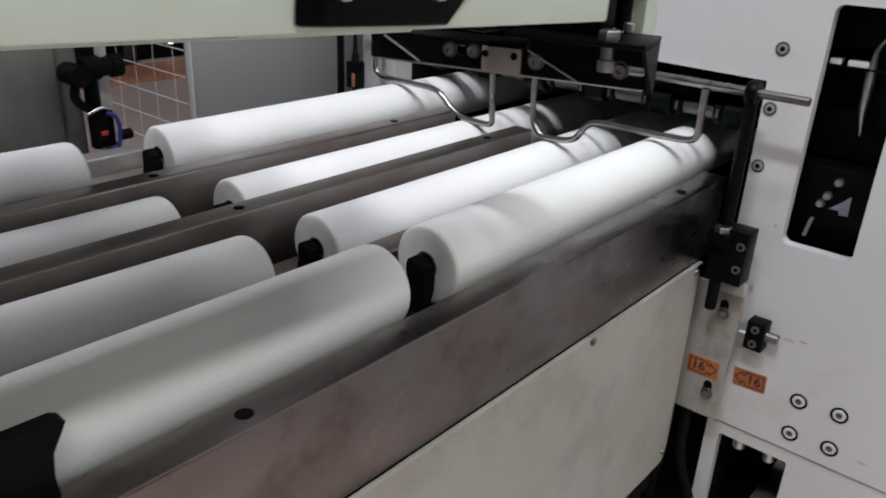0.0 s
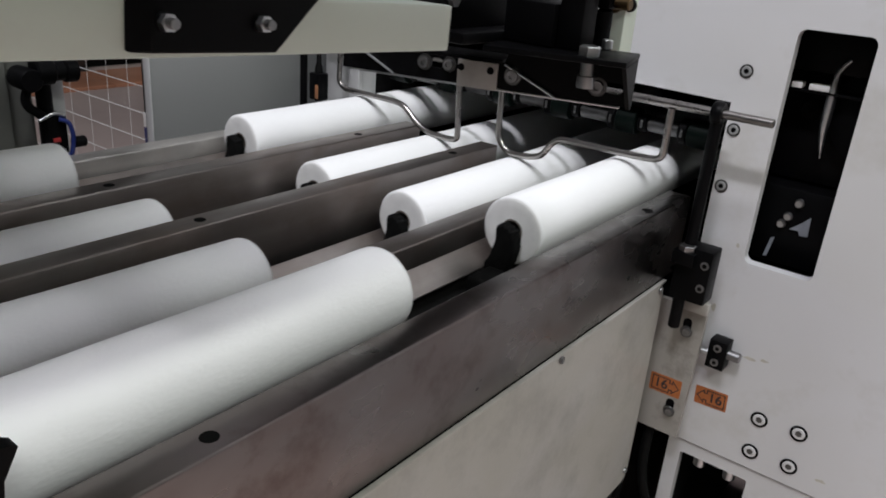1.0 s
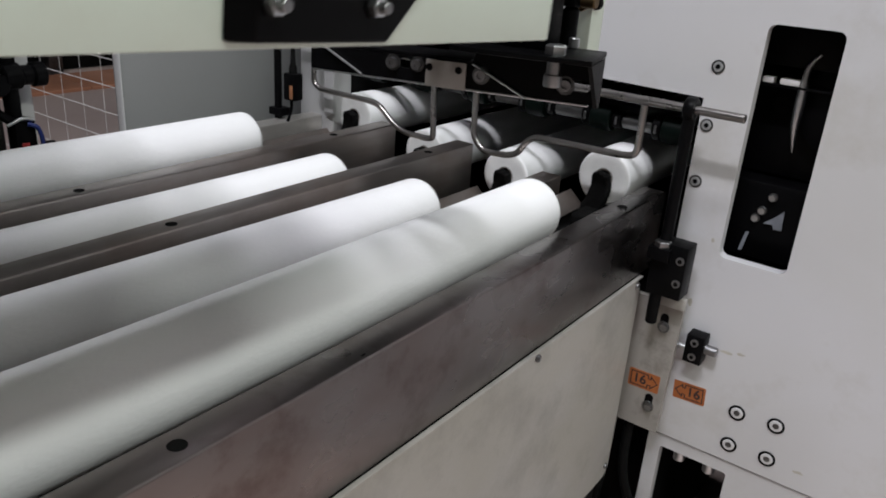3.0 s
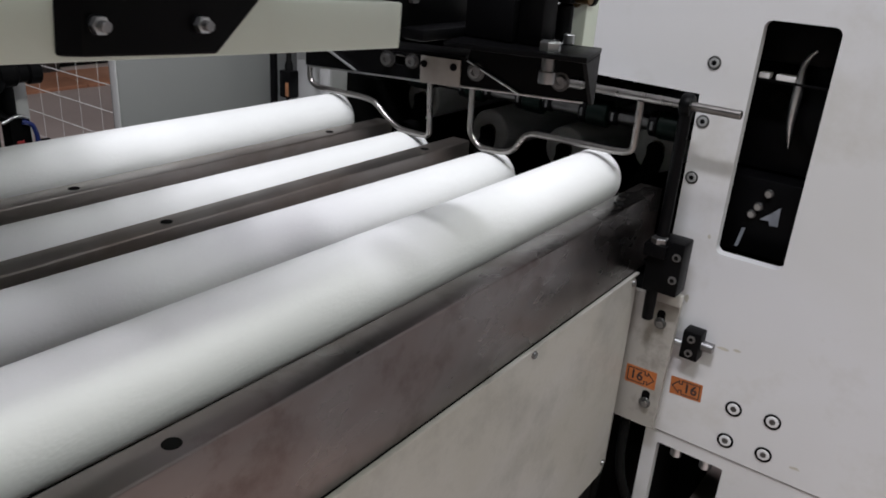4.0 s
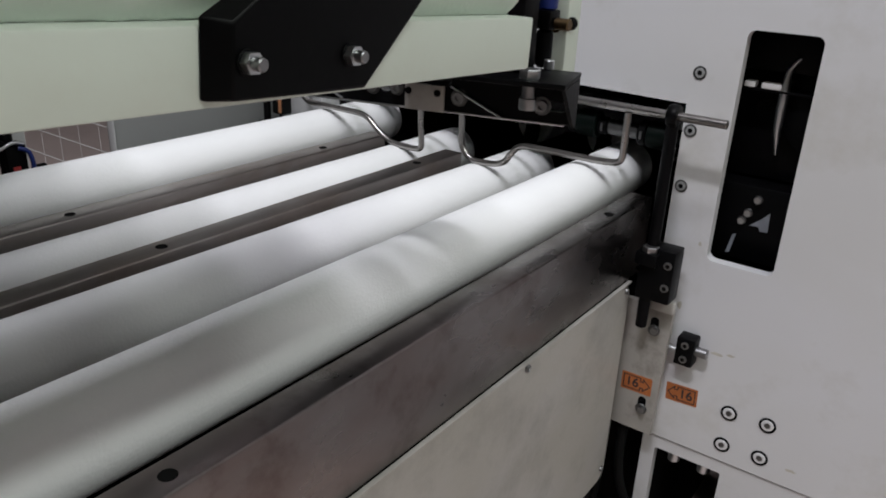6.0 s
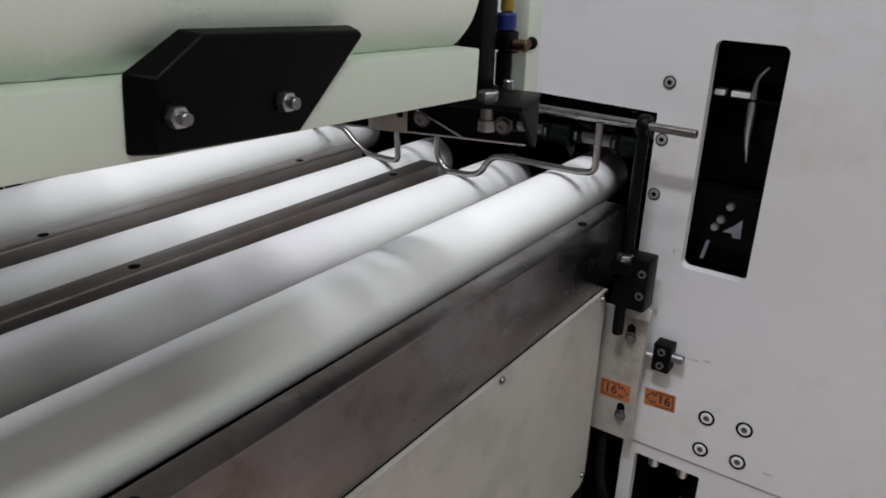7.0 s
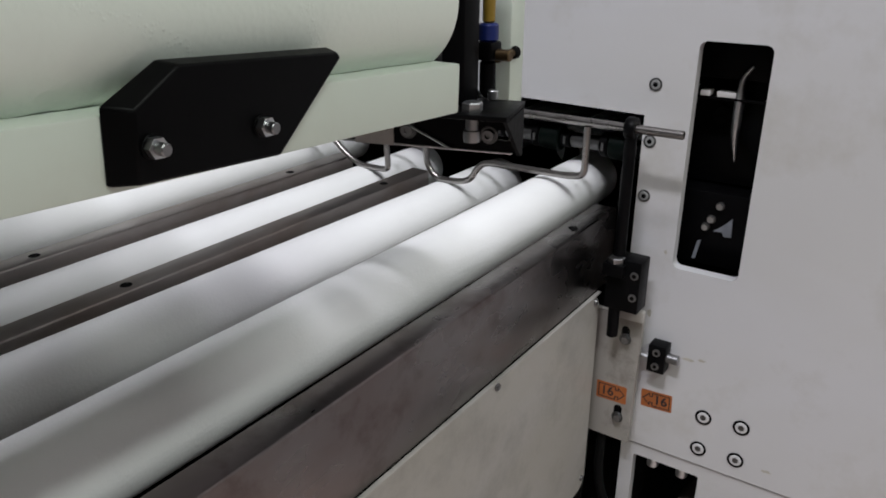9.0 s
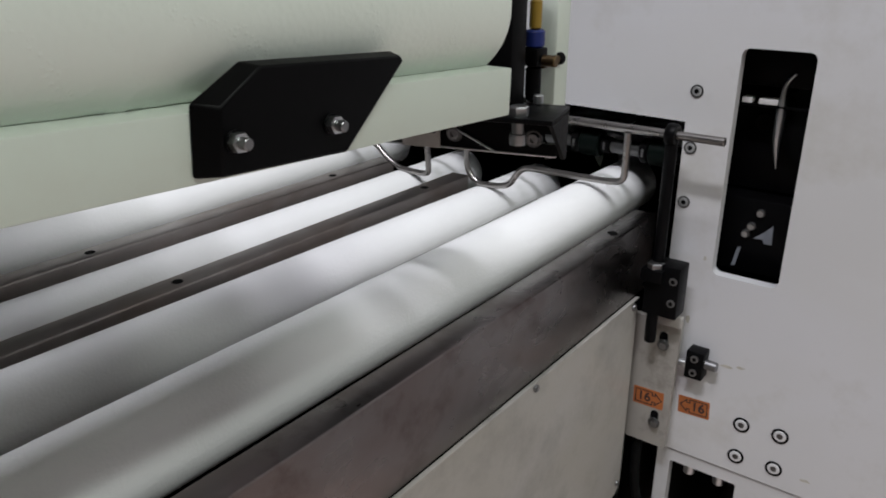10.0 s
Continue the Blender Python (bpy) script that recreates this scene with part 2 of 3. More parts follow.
def rod(r, h, axis="z", at=(0, 0, 0), bevel=0.001, seg=24, bm=None):
    return lathe([(0, 0), (r - bevel, 0), (r, bevel), (r, h - bevel), (r - bevel, h), (0, h)], axis, at, seg, bm)


def hexhead(r, h, axis="z", at=(0, 0, 0), bm=None):
    return lathe([(0, 0), (r, 0), (r, h * 0.85), (r * 0.86, h), (0, h)], axis, at, 6, bm)


def sheet(outer, holes=(), depth=0.01, m=None):
    """A flat plate with openings: outlines in its own x, y; thick along z, downward."""
    bm = bmesh.new()
    edges = []
    for loop in (outer, *holes):
        vs = [bm.verts.new((x, y, 0)) for x, y in loop]
        edges += [bm.edges.new((vs[i], vs[(i + 1) % len(vs)])) for i in range(len(vs))]
    bmesh.ops.triangle_fill(bm, edges=edges, use_beauty=True, normal=(0, 0, 1))
    ext = bmesh.ops.extrude_face_region(bm, geom=bm.faces[:])
    for v in [g for g in ext["geom"] if isinstance(g, bmesh.types.BMVert)]:
        v.co.z -= depth
    bmesh.ops.recalc_face_normals(bm, faces=bm.faces[:])
    if m is not None:
        bmesh.ops.transform(bm, matrix=m, verts=bm.verts[:])
    return bm


def rounded(x0, x1, y0, y1, r, n=6):
    pts = []
    for cx, cy, a0 in ((x1 - r, y1 - r, 0), (x0 + r, y1 - r, 90), (x0 + r, y0 + r, 180), (x1 - r, y0 + r, 270)):
        pts += [(cx + r * math.cos(radians(a0 + 90 * i / n)), cy + r * math.sin(radians(a0 + 90 * i / n))) for i in range(n + 1)]
    return pts


# a plate that faces the entry side: its x runs along -Y, its y along Z, its z along -X
def facing(x):
    return Matrix(((0, 0, -1, x), (-1, 0, 0, 0), (0, 1, 0, 0), (0, 0, 0, 1)))


# a plate that faces the aisle: its x runs along X, its y along Z, its z along -Y
def aisle(y):
    return Matrix(((1, 0, 0, 0), (0, 0, -1, y), (0, 1, 0, 0), (0, 0, 0, 1)))


def tube(points, r, fillet=0.016, seg=12, n=6):
    """A bent rod through corner points, with rounded bends."""
    pts = [Vector(p) for p in points]
    line = [pts[0]]
    for a, b, c in zip(pts, pts[1:], pts[2:]):
        u, w = (a - b), (c - b)
        f = min(fillet, u.length * 0.48, w.length * 0.48)
        p, q = b + u.normalized() * f, b + w.normalized() * f
        line += [(p * (1 - k) + b * k) * (1 - k) + (b * (1 - k) + q * k) * k for k in [i / n for i in range(n + 1)]]
    line.append(pts[-1])
    bm = bmesh.new()
    rings, side = [], None
    for i, p in enumerate(line):
        d = (line[min(i + 1, len(line) - 1)] - line[max(i - 1, 0)]).normalized()
        if side is None:
            side = d.orthogonal().normalized()
        side = (side - d * side.dot(d)).normalized()
        up = d.cross(side)
        rings.append([bm.verts.new(p + (side * math.cos(2 * math.pi * k / seg) + up * math.sin(2 * math.pi * k / seg)) * r) for k in range(seg)])
    for a, b in zip(rings, rings[1:]):
        for k in range(seg):
            bm.faces.new((a[k], a[(k + 1) % seg], b[(k + 1) % seg], b[k]))
    bm.faces.new(rings[0][::-1])
    bm.faces.new(rings[-1])
    bmesh.ops.recalc_face_normals(bm, faces=bm.faces[:])
    return bm


# ---------------------------------------------------------------- the hall
def hall():
    for name, b, mat, label in (
        ("floor", box(-14, 16, -12, 18, -0.2, 0, 0), M_FLOOR, "pale pink coated factory floor"),
        ("wall_north", box(-14, 16, 18, 18.3, 0, 7, 0), M_WALL, "plain light hall wall"),
        ("wall_south", box(-14, 16, -12.3, -12, 0, 7, 0), M_WALL, "plain light hall wall"),
        ("wall_east", box(16, 16.3, -12, 18, 0, 7, 0), M_WALL, "plain light hall wall"),
        ("wall_west", box(-14.3, -14, -12, 18, 0, 7, 0), M_WALL, "plain light hall wall"),
        ("ceiling", box(-14, 16, -12, 18, 7, 7.2, 0), M_WALL, "plain light hall ceiling"),
    ):
        tagged(part(name, b, mat), label, name.split("_")[0], kind="structure")
    for lx, ly, lz, sx, sy, _, _ in LAMPS:
        lamp = thing("ceiling_lamp", "long white strip lamp hung under the hall ceiling", "lamp", "hall lamps", pose(lx, ly, lz))
        part("housing", box(-sx / 2, sx / 2, -sy / 2, sy / 2, 0, 0.06, 0.01), M_WIRE, lamp)
        for k in (-1, 1):
            part("hanger", rod(0.008, 7 - lz - 0.06, "z", (k * sx * 0.4 if sx > sy else 0, k * sy * 0.4 if sy > sx else 0, 0.06), 0), M_ZINC, lamp)


hall()

# ---------------------------------------------------------------- the trough table
PITCH, RAIL0 = 0.2135, 0.548
LANES = [(RAIL0 + PITCH * (i + 0.5) - (0.004 if i == 0 else 0), z) for i, z in enumerate((0.947, 0.900, 0.900, 0.944))]
XL = -1.6


def trough_table():
    t = thing("trough_table", "four-lane stainless steel log trough with stained rails", "conveyor")
    tops = [0.95, 0.930, 0.95, 0.95, 0.937]
    for i in range(5):
        y = RAIL0 + PITCH * i - (0.008 if i == 4 else 0)
        low = 0.805 if i == 0 else 0.80
        # the far rail takes the steel with the reflection painted in
        r = part("rail", box(XL, 1.43, y - 0.022, y + 0.022, low, tops[i], 0.0030, 3), M_STEEL if i == 0 else M_STEEL_LIT if i == 4 else M_STEEL_DARK, t,
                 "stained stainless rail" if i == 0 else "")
        for hx in {0: (0.411, 1.285, -0.25), 2: (0.706, 1.30, -0.1), 3: (0.691, 1.25, 0.05), 1: (0.55,), 4: ()}[i]:
            part("hole_plug", lathe([(0, 0.0006), (0.0082, 0.0006), (0.0088, 0)], "z", (hx, y - 0.001, tops[i]), 20), M_BLACK_MATT, r, "black plugged hole")
    for i, (y, zc) in enumerate(LANES):
        part("lane_bed", box(XL, 1.43, y - 0.0845, y + 0.0845, zc - 0.10, zc - 0.085, 0), M_BLACK_MATT, t, "dark lane bed")
        for s in (-1, 1):
            b = box(XL, 1.42, -0.021, 0.021, -0.002, 0.002, 0.0008, 1)
            part("guide_strip", b, M_STEEL_DARK, t, "sloped steel guide", pose(0, y + s * 0.046, zc - 0.050, s * 42, 0, 0))
    part("near_frame", box(XL, 1.34, 0.53, 0.565, 0.30, 0.80, 0.003), M_BLACK_MATT, t)
    part("under_frame", box(XL, 1.36, 0.60, 1.40, 0.62, 0.78, 0.003), M_BLACK_MATT, t)
    part("front_lip", box(XL, 1.370, 0.5190, 0.5265, 0.7998, 0.8035, 0.001), M_CREAM, t)
    for lx in (-1.2, 0.2, 1.1):
        for ly in (0.62, 1.34):
            part("leg", box(lx - 0.04, lx + 0.04, ly - 0.04, ly + 0.04, 0, 0.63, 0.004), M_BLACK_MATT, t)
    return t


def side_panel():
    p = thing("side_panel", "cream painted side panel below the steel rail", "panel")
    for x0, x1 in ((XL, -0.502), (-0.498, 1.370)):
        loop = rounded(x0, x1, 0.359, 0.7995, 0.028, 6)
        ob = part("panel", sheet(loop, (), 0.008, aisle(0.521)), M_CREAM, p)
        bv = ob.modifiers.new("edge", "BEVEL")
        bv.width, bv.segments, bv.limit_method = 0.0025, 2, "ANGLE"
    for x, z in ((0.992, 0.7935), (1.350, 0.789), (1.352, 0.388), (0.992, 0.388), (0.52, 0.790), (0.05, 0.790)):
        part("screw", lathe([(0, -0.0045), (0.003, -0.0045), (0.003, -0.002), (0.0038, -0.002), (0.0055, -0.0042), (0.0062, -0.003), (0.0062, 0)], "y", (x, 0.521, z), 18), M_BOLT, p)


trough_table()
side_panel()


# ---------------------------------------------------------------- the saw housing
PX = 1.44


def housing():
    h = thing("saw_housing", "white painted saw housing with rounded slot and log entry", "machine")
    outer = [(1.4, 0.455), (1.4, 2.6), (-0.86, 2.6), (-0.86, 1.131), (-0.496, 1.125), (-0.496, 0.455)]
    slot = rounded(-0.4150, -0.298, 0.853, 1.258, 0.013, 6)
    ob = part("front_plate", sheet(outer, (slot,), 0.022, facing(PX)), M_PLATE, h, "white front plate")
    low = [(1.4, 0.0), (1.4, 0.451), (-0.475, 0.451), (-0.475, 0.0)]
    hole = rounded(-0.447, -0.313, 0.20, 0.424, 0.004, 2)
    part("base_panel", sheet(low, (hole,), 0.02, facing(PX + 0.004)), M_PLATE, h)
    for y in (0.41, 0.35):
        part("levelling_bolt", rod(0.012, 0.03, "z", (1.462, y, 0.40)), M_ZINC, h)
    # unseen inner walls, black so that their colour gives the shade inside
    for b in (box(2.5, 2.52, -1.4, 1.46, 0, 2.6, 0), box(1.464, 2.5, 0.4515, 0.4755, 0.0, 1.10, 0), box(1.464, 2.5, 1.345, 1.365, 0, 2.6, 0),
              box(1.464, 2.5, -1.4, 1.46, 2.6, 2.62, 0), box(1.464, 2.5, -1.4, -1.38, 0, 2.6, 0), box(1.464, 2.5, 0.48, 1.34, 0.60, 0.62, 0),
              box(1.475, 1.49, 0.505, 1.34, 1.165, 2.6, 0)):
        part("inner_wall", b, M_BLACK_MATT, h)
    part("far_post", box(1.40, 1.46, 1.335, 1.445, 0.80, 2.6, 0.003), M_LIGHTGREY, h, "light grey upright")
    part("far_post_edge", box(1.385, 1.399, 1.322, 1.352, 0.95, 2.6, 0.002), M_LIGHTGREY, h)
    return h


def flush_bolt(y, z, big):
    b = thing("flush_bolt", "black-ringed steel cap screw in the white plate" if big else "small grey socket screw in the white plate", "bolt", "plate bolts", pose(PX - 0.0004, y, z))
    r = 0.0155 if big else 0.0115
    part("ring", lathe([(r * 0.72, -0.0012), (r, -0.0012), (r, 0), ], "x", (0, 0, 0), 28), M_BLACK if big else M_DULL, b)
    part("head", lathe([(0, -0.0005), (r * 0.28, -0.0005), (r * 0.30, -0.0022), (r * 0.66, -0.0022), (r * 0.74, -0.001), (r * 0.74, 0)], "x", (0, 0, 0), 28), M_PLATE if big else M_GREY, b)
    part("socket", lathe([(0, -0.0024), (r * 0.40, -0.0024), (r * 0.40, 0)], "x", (0, 0, 0), 6), M_DULL if big else M_BLACK, b)


def text_mesh(body, size, depth=0.0002):
    cu = bpy.data.curves.new("lettering", "FONT")
    cu.body, cu.size, cu.align_x, cu.align_y, cu.extrude = body, size, "CENTER", "CENTER", depth
    cu.offset = 0.0006
    tmp = new("lettering", cu)
    dg = bpy.context.evaluated_depsgraph_get()
    me = bpy.data.meshes.new_from_object(tmp.evaluated_get(dg))
    bpy.data.objects.remove(tmp)
    me.materials.clear()
    me.materials.append(M_INK)
    return me


def outline(points, w):
    """A thin closed ink line along points."""
    bm = bmesh.new()
    n = len(points)
    for i in range(n):
        a, b = Vector(points[i]), Vector(points[(i + 1) % n])
        d = (b - a).normalized()
        s = Vector((-d.y, d.x)) * w / 2
        a, b = a - d * w / 2, b + d * w / 2
        vs = [bm.verts.new((p.x, p.y, 0.0004 + 0.00005 * (i % 2))) for p in (a - s, b - s, b + s, a + s)]
        bm.faces.new(vs)
    return bm


def sticker(x, y, z, flip, lean):
    """An orange direction sticker with a number and an arrow outline."""
    m = facing(x - 0.0006) @ Matrix.Translation((-y, z, 0)) @ Matrix.Rotation(radians(lean), 4, "Z")
    s = thing("arrow_sticker", "orange sticker with black number 16 and an outlined arrow", "sticker", "orange stickers", m)
    part("backing", sheet(rounded(-0.031, 0.031, -0.019, 0.019, 0.002, 3), (), 0.0004), M_ORANGE, s)
    k = -1 if flip else 1
    o = new("number", text_mesh("16", 0.027))
    o.parent, o.matrix_local = s, pose(-0.0085 * k, 0, 0.0004)
    pts = [(-0.026, 0.014), (0.008, 0.014), (0.008, 0.007), (0.014, 0.007), (0.014, 0.013), (0.027, 0), (0.014, -0.013), (0.014, -0.007), (0.008, -0.007), (0.008, -0.014), (-0.026, -0.014)]
    part("arrow_outline", outline([(px * k, py) for px, py in pts], 0.0022), M_INK, s)


housing()
for y, z in ((0.3195, 0.564), (0.2495, 0.568), (0.3205, 0.492), (0.250, 0.495)):
    flush_bolt(y, z, True)
for z in (1.180, 1.080, 0.979):
    flush_bolt(0.4815, z, False)


def flange():
    f = thing("table_flange", "cream painted mounting flange bolted to the housing", "bracket")
    part("plate", sheet([(-0.548, 0.490), (-0.541, 0.478), (-0.449, 0.478), (-0.443, 0.755), (-0.548, 0.755)], (), 0.012, facing(1.398)), M_GRIMY, f)
    part("spacer", box(1.41, 1.44, 0.455, 0.52, 0.49, 0.74, 0.002), M_CREAM, f)
    for z in (0.708, 0.533):
        # the flange has no opening; a black sheet gives the slot's shade
        part("slot_shade", sheet(rounded(-0.482, -0.466, z - 0.014, z + 0.024, 0.0075, 5), (), 0.0008, facing(1.3970)), M_BLACK, f, "black sheet for the shade in a slot")
        b = part("bolt", hexhead(0.0075, 0.012, "x", (1.3845, 0.470, z)), M_BOLT, f)
        part("washer", rod(0.0115, 0.0025, "x", (1.3935, 0.473, z - 0.002), 0.0006), M_DULL, b, "grimy washer")


def stop_block():
    s = thing("stop_block", "black clamp block with a steel pin on the white plate", "clamp")
    b = part("block", box(1.4075, 1.4397, 0.397, 0.431, 0.646, 0.703, 0.002), M_BLACK, s)
    for z in (0.660, 0.689):
        part("screw", lathe([(0, -0.0005), (0.004, -0.0005), (0.004, -0.003), (0.0070, -0.003), (0.0075, 0)], "x", (1.4075, 0.414, z), 18), M_BOLT, b)
        part("socket", rod(0.0042, 0.001, "x", (1.4042, 0.414, z), 0.0002, 6), M_BLACK, b)
    part("pin", rod(0.0095, 0.022, "y", (1.421, 0.375, 0.678)), M_BOLT, s)
    part("pin_tail", rod(0.007, 0.022, "y", (1.421, 0.431, 0.668)), M_ZINC, s)


flange()
stop_block()


def smudge(x, y, z, wide, high, seed):
    """A thin dried grease mark with a ragged outline on an upright face."""
    rim = []
    for k in range(18):
        a = 2 * math.pi * k / 18
        r = 0.75 + 0.45 * noise.noise(Vector((math.cos(a) * 1.3, math.sin(a) * 1.3, seed)))
        rim.append((-y + wide * r * math.cos(a), z + high * r * math.sin(a)))
    g = thing("grease_mark", "faint yellowish-brown grease mark on the painted plate", "stain", "grease marks")
    part("film", sheet(rim, (), 0.0002, facing(x - 0.0003)), M_GREASE, g)


smudge(PX, 0.362, 0.676, 0.016, 0.004, 1.0)
smudge(PX, 0.338, 0.681, 0.010, 0.0035, 2.0)
smudge(PX, 0.447, 0.752, 0.006, 0.010, 3.0)
smudge(PX, 0.195, 0.492, 0.011, 0.004, 4.0)
smudge(PX, 0.430, 0.880, 0.004, 0.005, 5.0)
sticker(1.398, 0.4905, 0.581, False, 1)
sticker(PX, 0.4125, 0.567, True, 3)


# ---------------------------------------------------------------- hold-down wires and their post
RX = 1.365


def hold_down():
    post = thing("rod_post", "black upright post with an eye and a clamp block", "post")
    part("upright", rod(0.0105, 0.40, "z", (RX, 0.489, 0.722), 0.002), M_BLACK, post)
    eye = lathe([(0.0085, -0.009), (0.017, -0.009), (0.019, -0.006), (0.019, 0.006), (0.017, 0.009), (0.0085, 0.009), (0.0085, -0.009)], "y", (RX, 0.489, 1.117), 28)
    part("eye", eye, M_BLACK, post)
    c = part("clamp_block", box(1.352, 1.397, 0.442, 0.506, 0.783, 0.884, 0.003), M_BLACK, post)
    part("clamp_jaw", box(1.338, 1.378, 0.470, 0.510, 0.852, 0.876, 0.002), M_BLACK, post)
    part("nut", hexhead(0.015, 0.010, "z", (1.354, 0.489, 0.8762)), M_BOLT, post)
    for z in (0.815, 0.858):
        part("screw", lathe([(0, -0.001), (0.004, -0.001), (0.004, -0.003), (0.0070, -0.003), (0.0075, 0)], "x", (1.352, 0.453, z), 18), M_BOLT, c)
        part("socket", rod(0.0045, 0.001, "x", (1.3487, 0.453, z), 0.0002, 6), M_BLACK, c)
    part("foot_bracket", box(1.385, 1.398, 0.44, 0.50, 0.752, 0.775, 0.002), M_CREAM, post)
    r = thing("hold_down_rod", "polished steel cross rod with bent hold-down wires", "rod")
    part("cross_rod", rod(0.0075, 1.02, "y", (RX, 0.400, 1.1165), 0.0015), M_CHROME, r)
    loop1 = [(0.567, 1.110), (0.567, 1.020), (0.600, 1.016), (0.780, 1.013), (0.806, 0.972), (0.830, 0.964), (0.885, 0.961), (0.910, 0.985), (0.912, 1.116)]
    loop2 = [(1.018, 1.116), (1.010, 0.960), (1.030, 0.957), (1.090, 0.958), (1.125, 0.975), (1.160, 1.004), (1.190, 1.008), (1.340, 1.008), (1.360, 1.02), (1.357, 1.116)]
    part("wire", tube([(RX - 0.004, y, z) for y, z in loop1], 0.0062, 0.026), M_CHROME, r)
    part("wire", tube([(RX - 0.004, y, z) for y, z in loop2], 0.0062, 0.022), M_CHROME, r)


hold_down()


# ---------------------------------------------------------------- black angle beam with slots, above the entry
def angle_beam():
    """The slotted angle of the tray guide, turned a little off the lanes; its own y runs along the web."""
    a = thing("angle_beam", "black slotted angle beam with steel bolts across the lanes", "beam", m=Matrix.Translation((0.795, 0.53, 0)) @ Matrix.Rotation(radians(16.4), 4, "Z"))
    web = [(-0.205, 1.2035), (0.1245, 1.2035), (0.1245, 1.2525), (-0.005, 1.2525), (-0.012, 1.2300), (-0.205, 1.2300)]
    slots = (rounded(0.080, 0.116, 1.2155, 1.2265, 0.005, 4), rounded(-0.0965, -0.0815, 1.2165, 1.2275, 0.005, 4))
    part("web", sheet(web, slots, 0.005, facing(0)), M_BLACK, a)
    part("bare_edge", box(-0.0006, 0.0045, -0.115, 0.205, 1.2012, 1.2032, 0.0004), M_ZINC, a, "bare steel lower edge")
    part("rear_flange", box(0.0, 0.05, 0.014, 0.205, 1.2303, 1.2345, 0.0008), M_BLACK, a)
    part("top_flange", box(-0.078, 0.0045, -0.1265, 0.012, 1.2528, 1.2580, 0.001), M_BLACK, a)
    part("end_gusset", sheet([(-0.076, 1.2525), (0.0, 1.2525), (0.0, 1.203), (-0.010, 1.203)], (), 0.004, Matrix(((1, 0, 0, 0), (0, 0, 1, -0.1225), (0, 1, 0, 0), (0, 0, 0, 1)))), M_BLACK, a)
    plate = part("pale_plate", box(-0.004, -0.0004, 0.0175, 0.063, 1.2015, 1.2303, 0.0006), M_CREAM, a, "pale cover plate")
    for y in (0.0255, 0.059):
        part("plate_screw", lathe([(0, -0.001), (0.002, -0.001), (0.002, -0.0016), (0.0034, -0.0016), (0.004, 0)], "x", (-0.004, y, 1.222), 16), M_BLACK, plate)
    for pts in (((-0.004, 0.010, 1.231), (-0.004, -0.050, 1.2025)), ((-0.003, 0.186, 1.2295), (-0.003, 0.140, 1.2045))):
        part("stay", tube(pts, 0.0014, seg=8), M_ZINC, a, "thin bright stay")
    for y, z, rr in ((0.001, 1.2195, 0.0068), (0.103, 1.2215, 0.0062), (0.074, 1.2225, 0.0058), (-0.090, 1.2205, 0.0068)):
        w = part("washer", lathe([(rr * 0.9, -0.0012), (rr * 1.4, -0.0012), (rr * 1.45, 0)], "x", (-0.0004, y, z), 22), M_DULL, a)
        part("bolt_head", lathe([(0, -0.003), (rr * 0.42, -0.003), (rr * 0.45, -0.006), (rr * 0.9, -0.006), (rr, -0.005), (rr, 0)], "x", (-0.0004, y, z), 20), M_BOLT, w)
    part("hanging_bolt", lathe([(0, 0), (0.0082, 0), (0.0086, 0.002), (0.0086, 0.011), (0.0066, 0.0115), (0.0066, 0.0245), (0, 0.0245)], "z", (-0.060, -0.088, 1.228), 20), M_BOLT, a)
    part("hex_nut", hexhead(0.0105, 0.009, "z", (-0.060, -0.088, 1.2581)), M_ZINC, a)


def upright_arm():
    u = thing("upright_arm", "black upright arm standing on the slotted bracket", "arm")
    part("bar", box(0.772, 0.800, 0.445, 0.472, 1.2585, 1.47, 0.002), M_BLACK, u)
    part("back_plate", box(0.668, 0.880, 0.560, 0.585, 1.262, 1.315, 0.003), M_BLACK, u)
    part("cream_post", box(0.871, 0.900, 0.4495, 0.4735, 1.222, 1.47, 0.002), M_TRAY, u, "cream painted post")
    part("ledge", box(0.70, 0.86, 0.530, 0.5595, 1.256, 1.268, 0.004), M_BLACK, u)
    part("foot", box(0.765, 0.845, 0.473, 0.53, 1.2585, 1.30, 0.003), M_BLACK, u)
    for x, z in ((0.715, 1.295), (0.84, 1.295)):
        part("bolt", hexhead(0.007, 0.006, "y", (x, 0.5535, z)), M_ZINC, u)


def regulator():
    g = thing("air_regulator", "small air regulator with blue ring and brass fitting", "valve")
    x, y = 0.828, 0.452
    part("bowl", rod(0.0085, 0.0385, "z", (x, y, 1.2585), 0.003), M_BLACK, g)
    part("neck", rod(0.0055, 0.010, "z", (x - 0.008, y - 0.012, 1.2585), 0.001), M_ZINC, g)
    part("body", box(x - 0.011, x + 0.011, y - 0.010, y + 0.010, 1.297, 1.3155, 0.002), M_BLACK, g)
    part("blue_ring", rod(0.0105, 0.018, "z", (x, y, 1.3157), 0.002), M_BLUE, g)
    part("yellow_cap", rod(0.0065, 0.03, "z", (x, y, 1.3338), 0.002), M_YELLOW, g)
    f = part("fitting", rod(0.0045, 0.034, "x", (x + 0.0112, y - 0.003, 1.299), 0.0008), M_BRASS, g)
    part("collar", hexhead(0.0072, 0.010, "x", (x + 0.014, y - 0.003, 1.299)), M_BRASS, f)
    part("knob", rod(0.0068, 0.010, "x", (x + 0.044, y - 0.003, 1.299), 0.002), M_RUBBER, f)
    part("side_stub", rod(0.006, 0.016, "y", (x, y - 0.027, 1.303), 0.001), M_BRASS, g)


angle_beam()
upright_arm()
regulator()


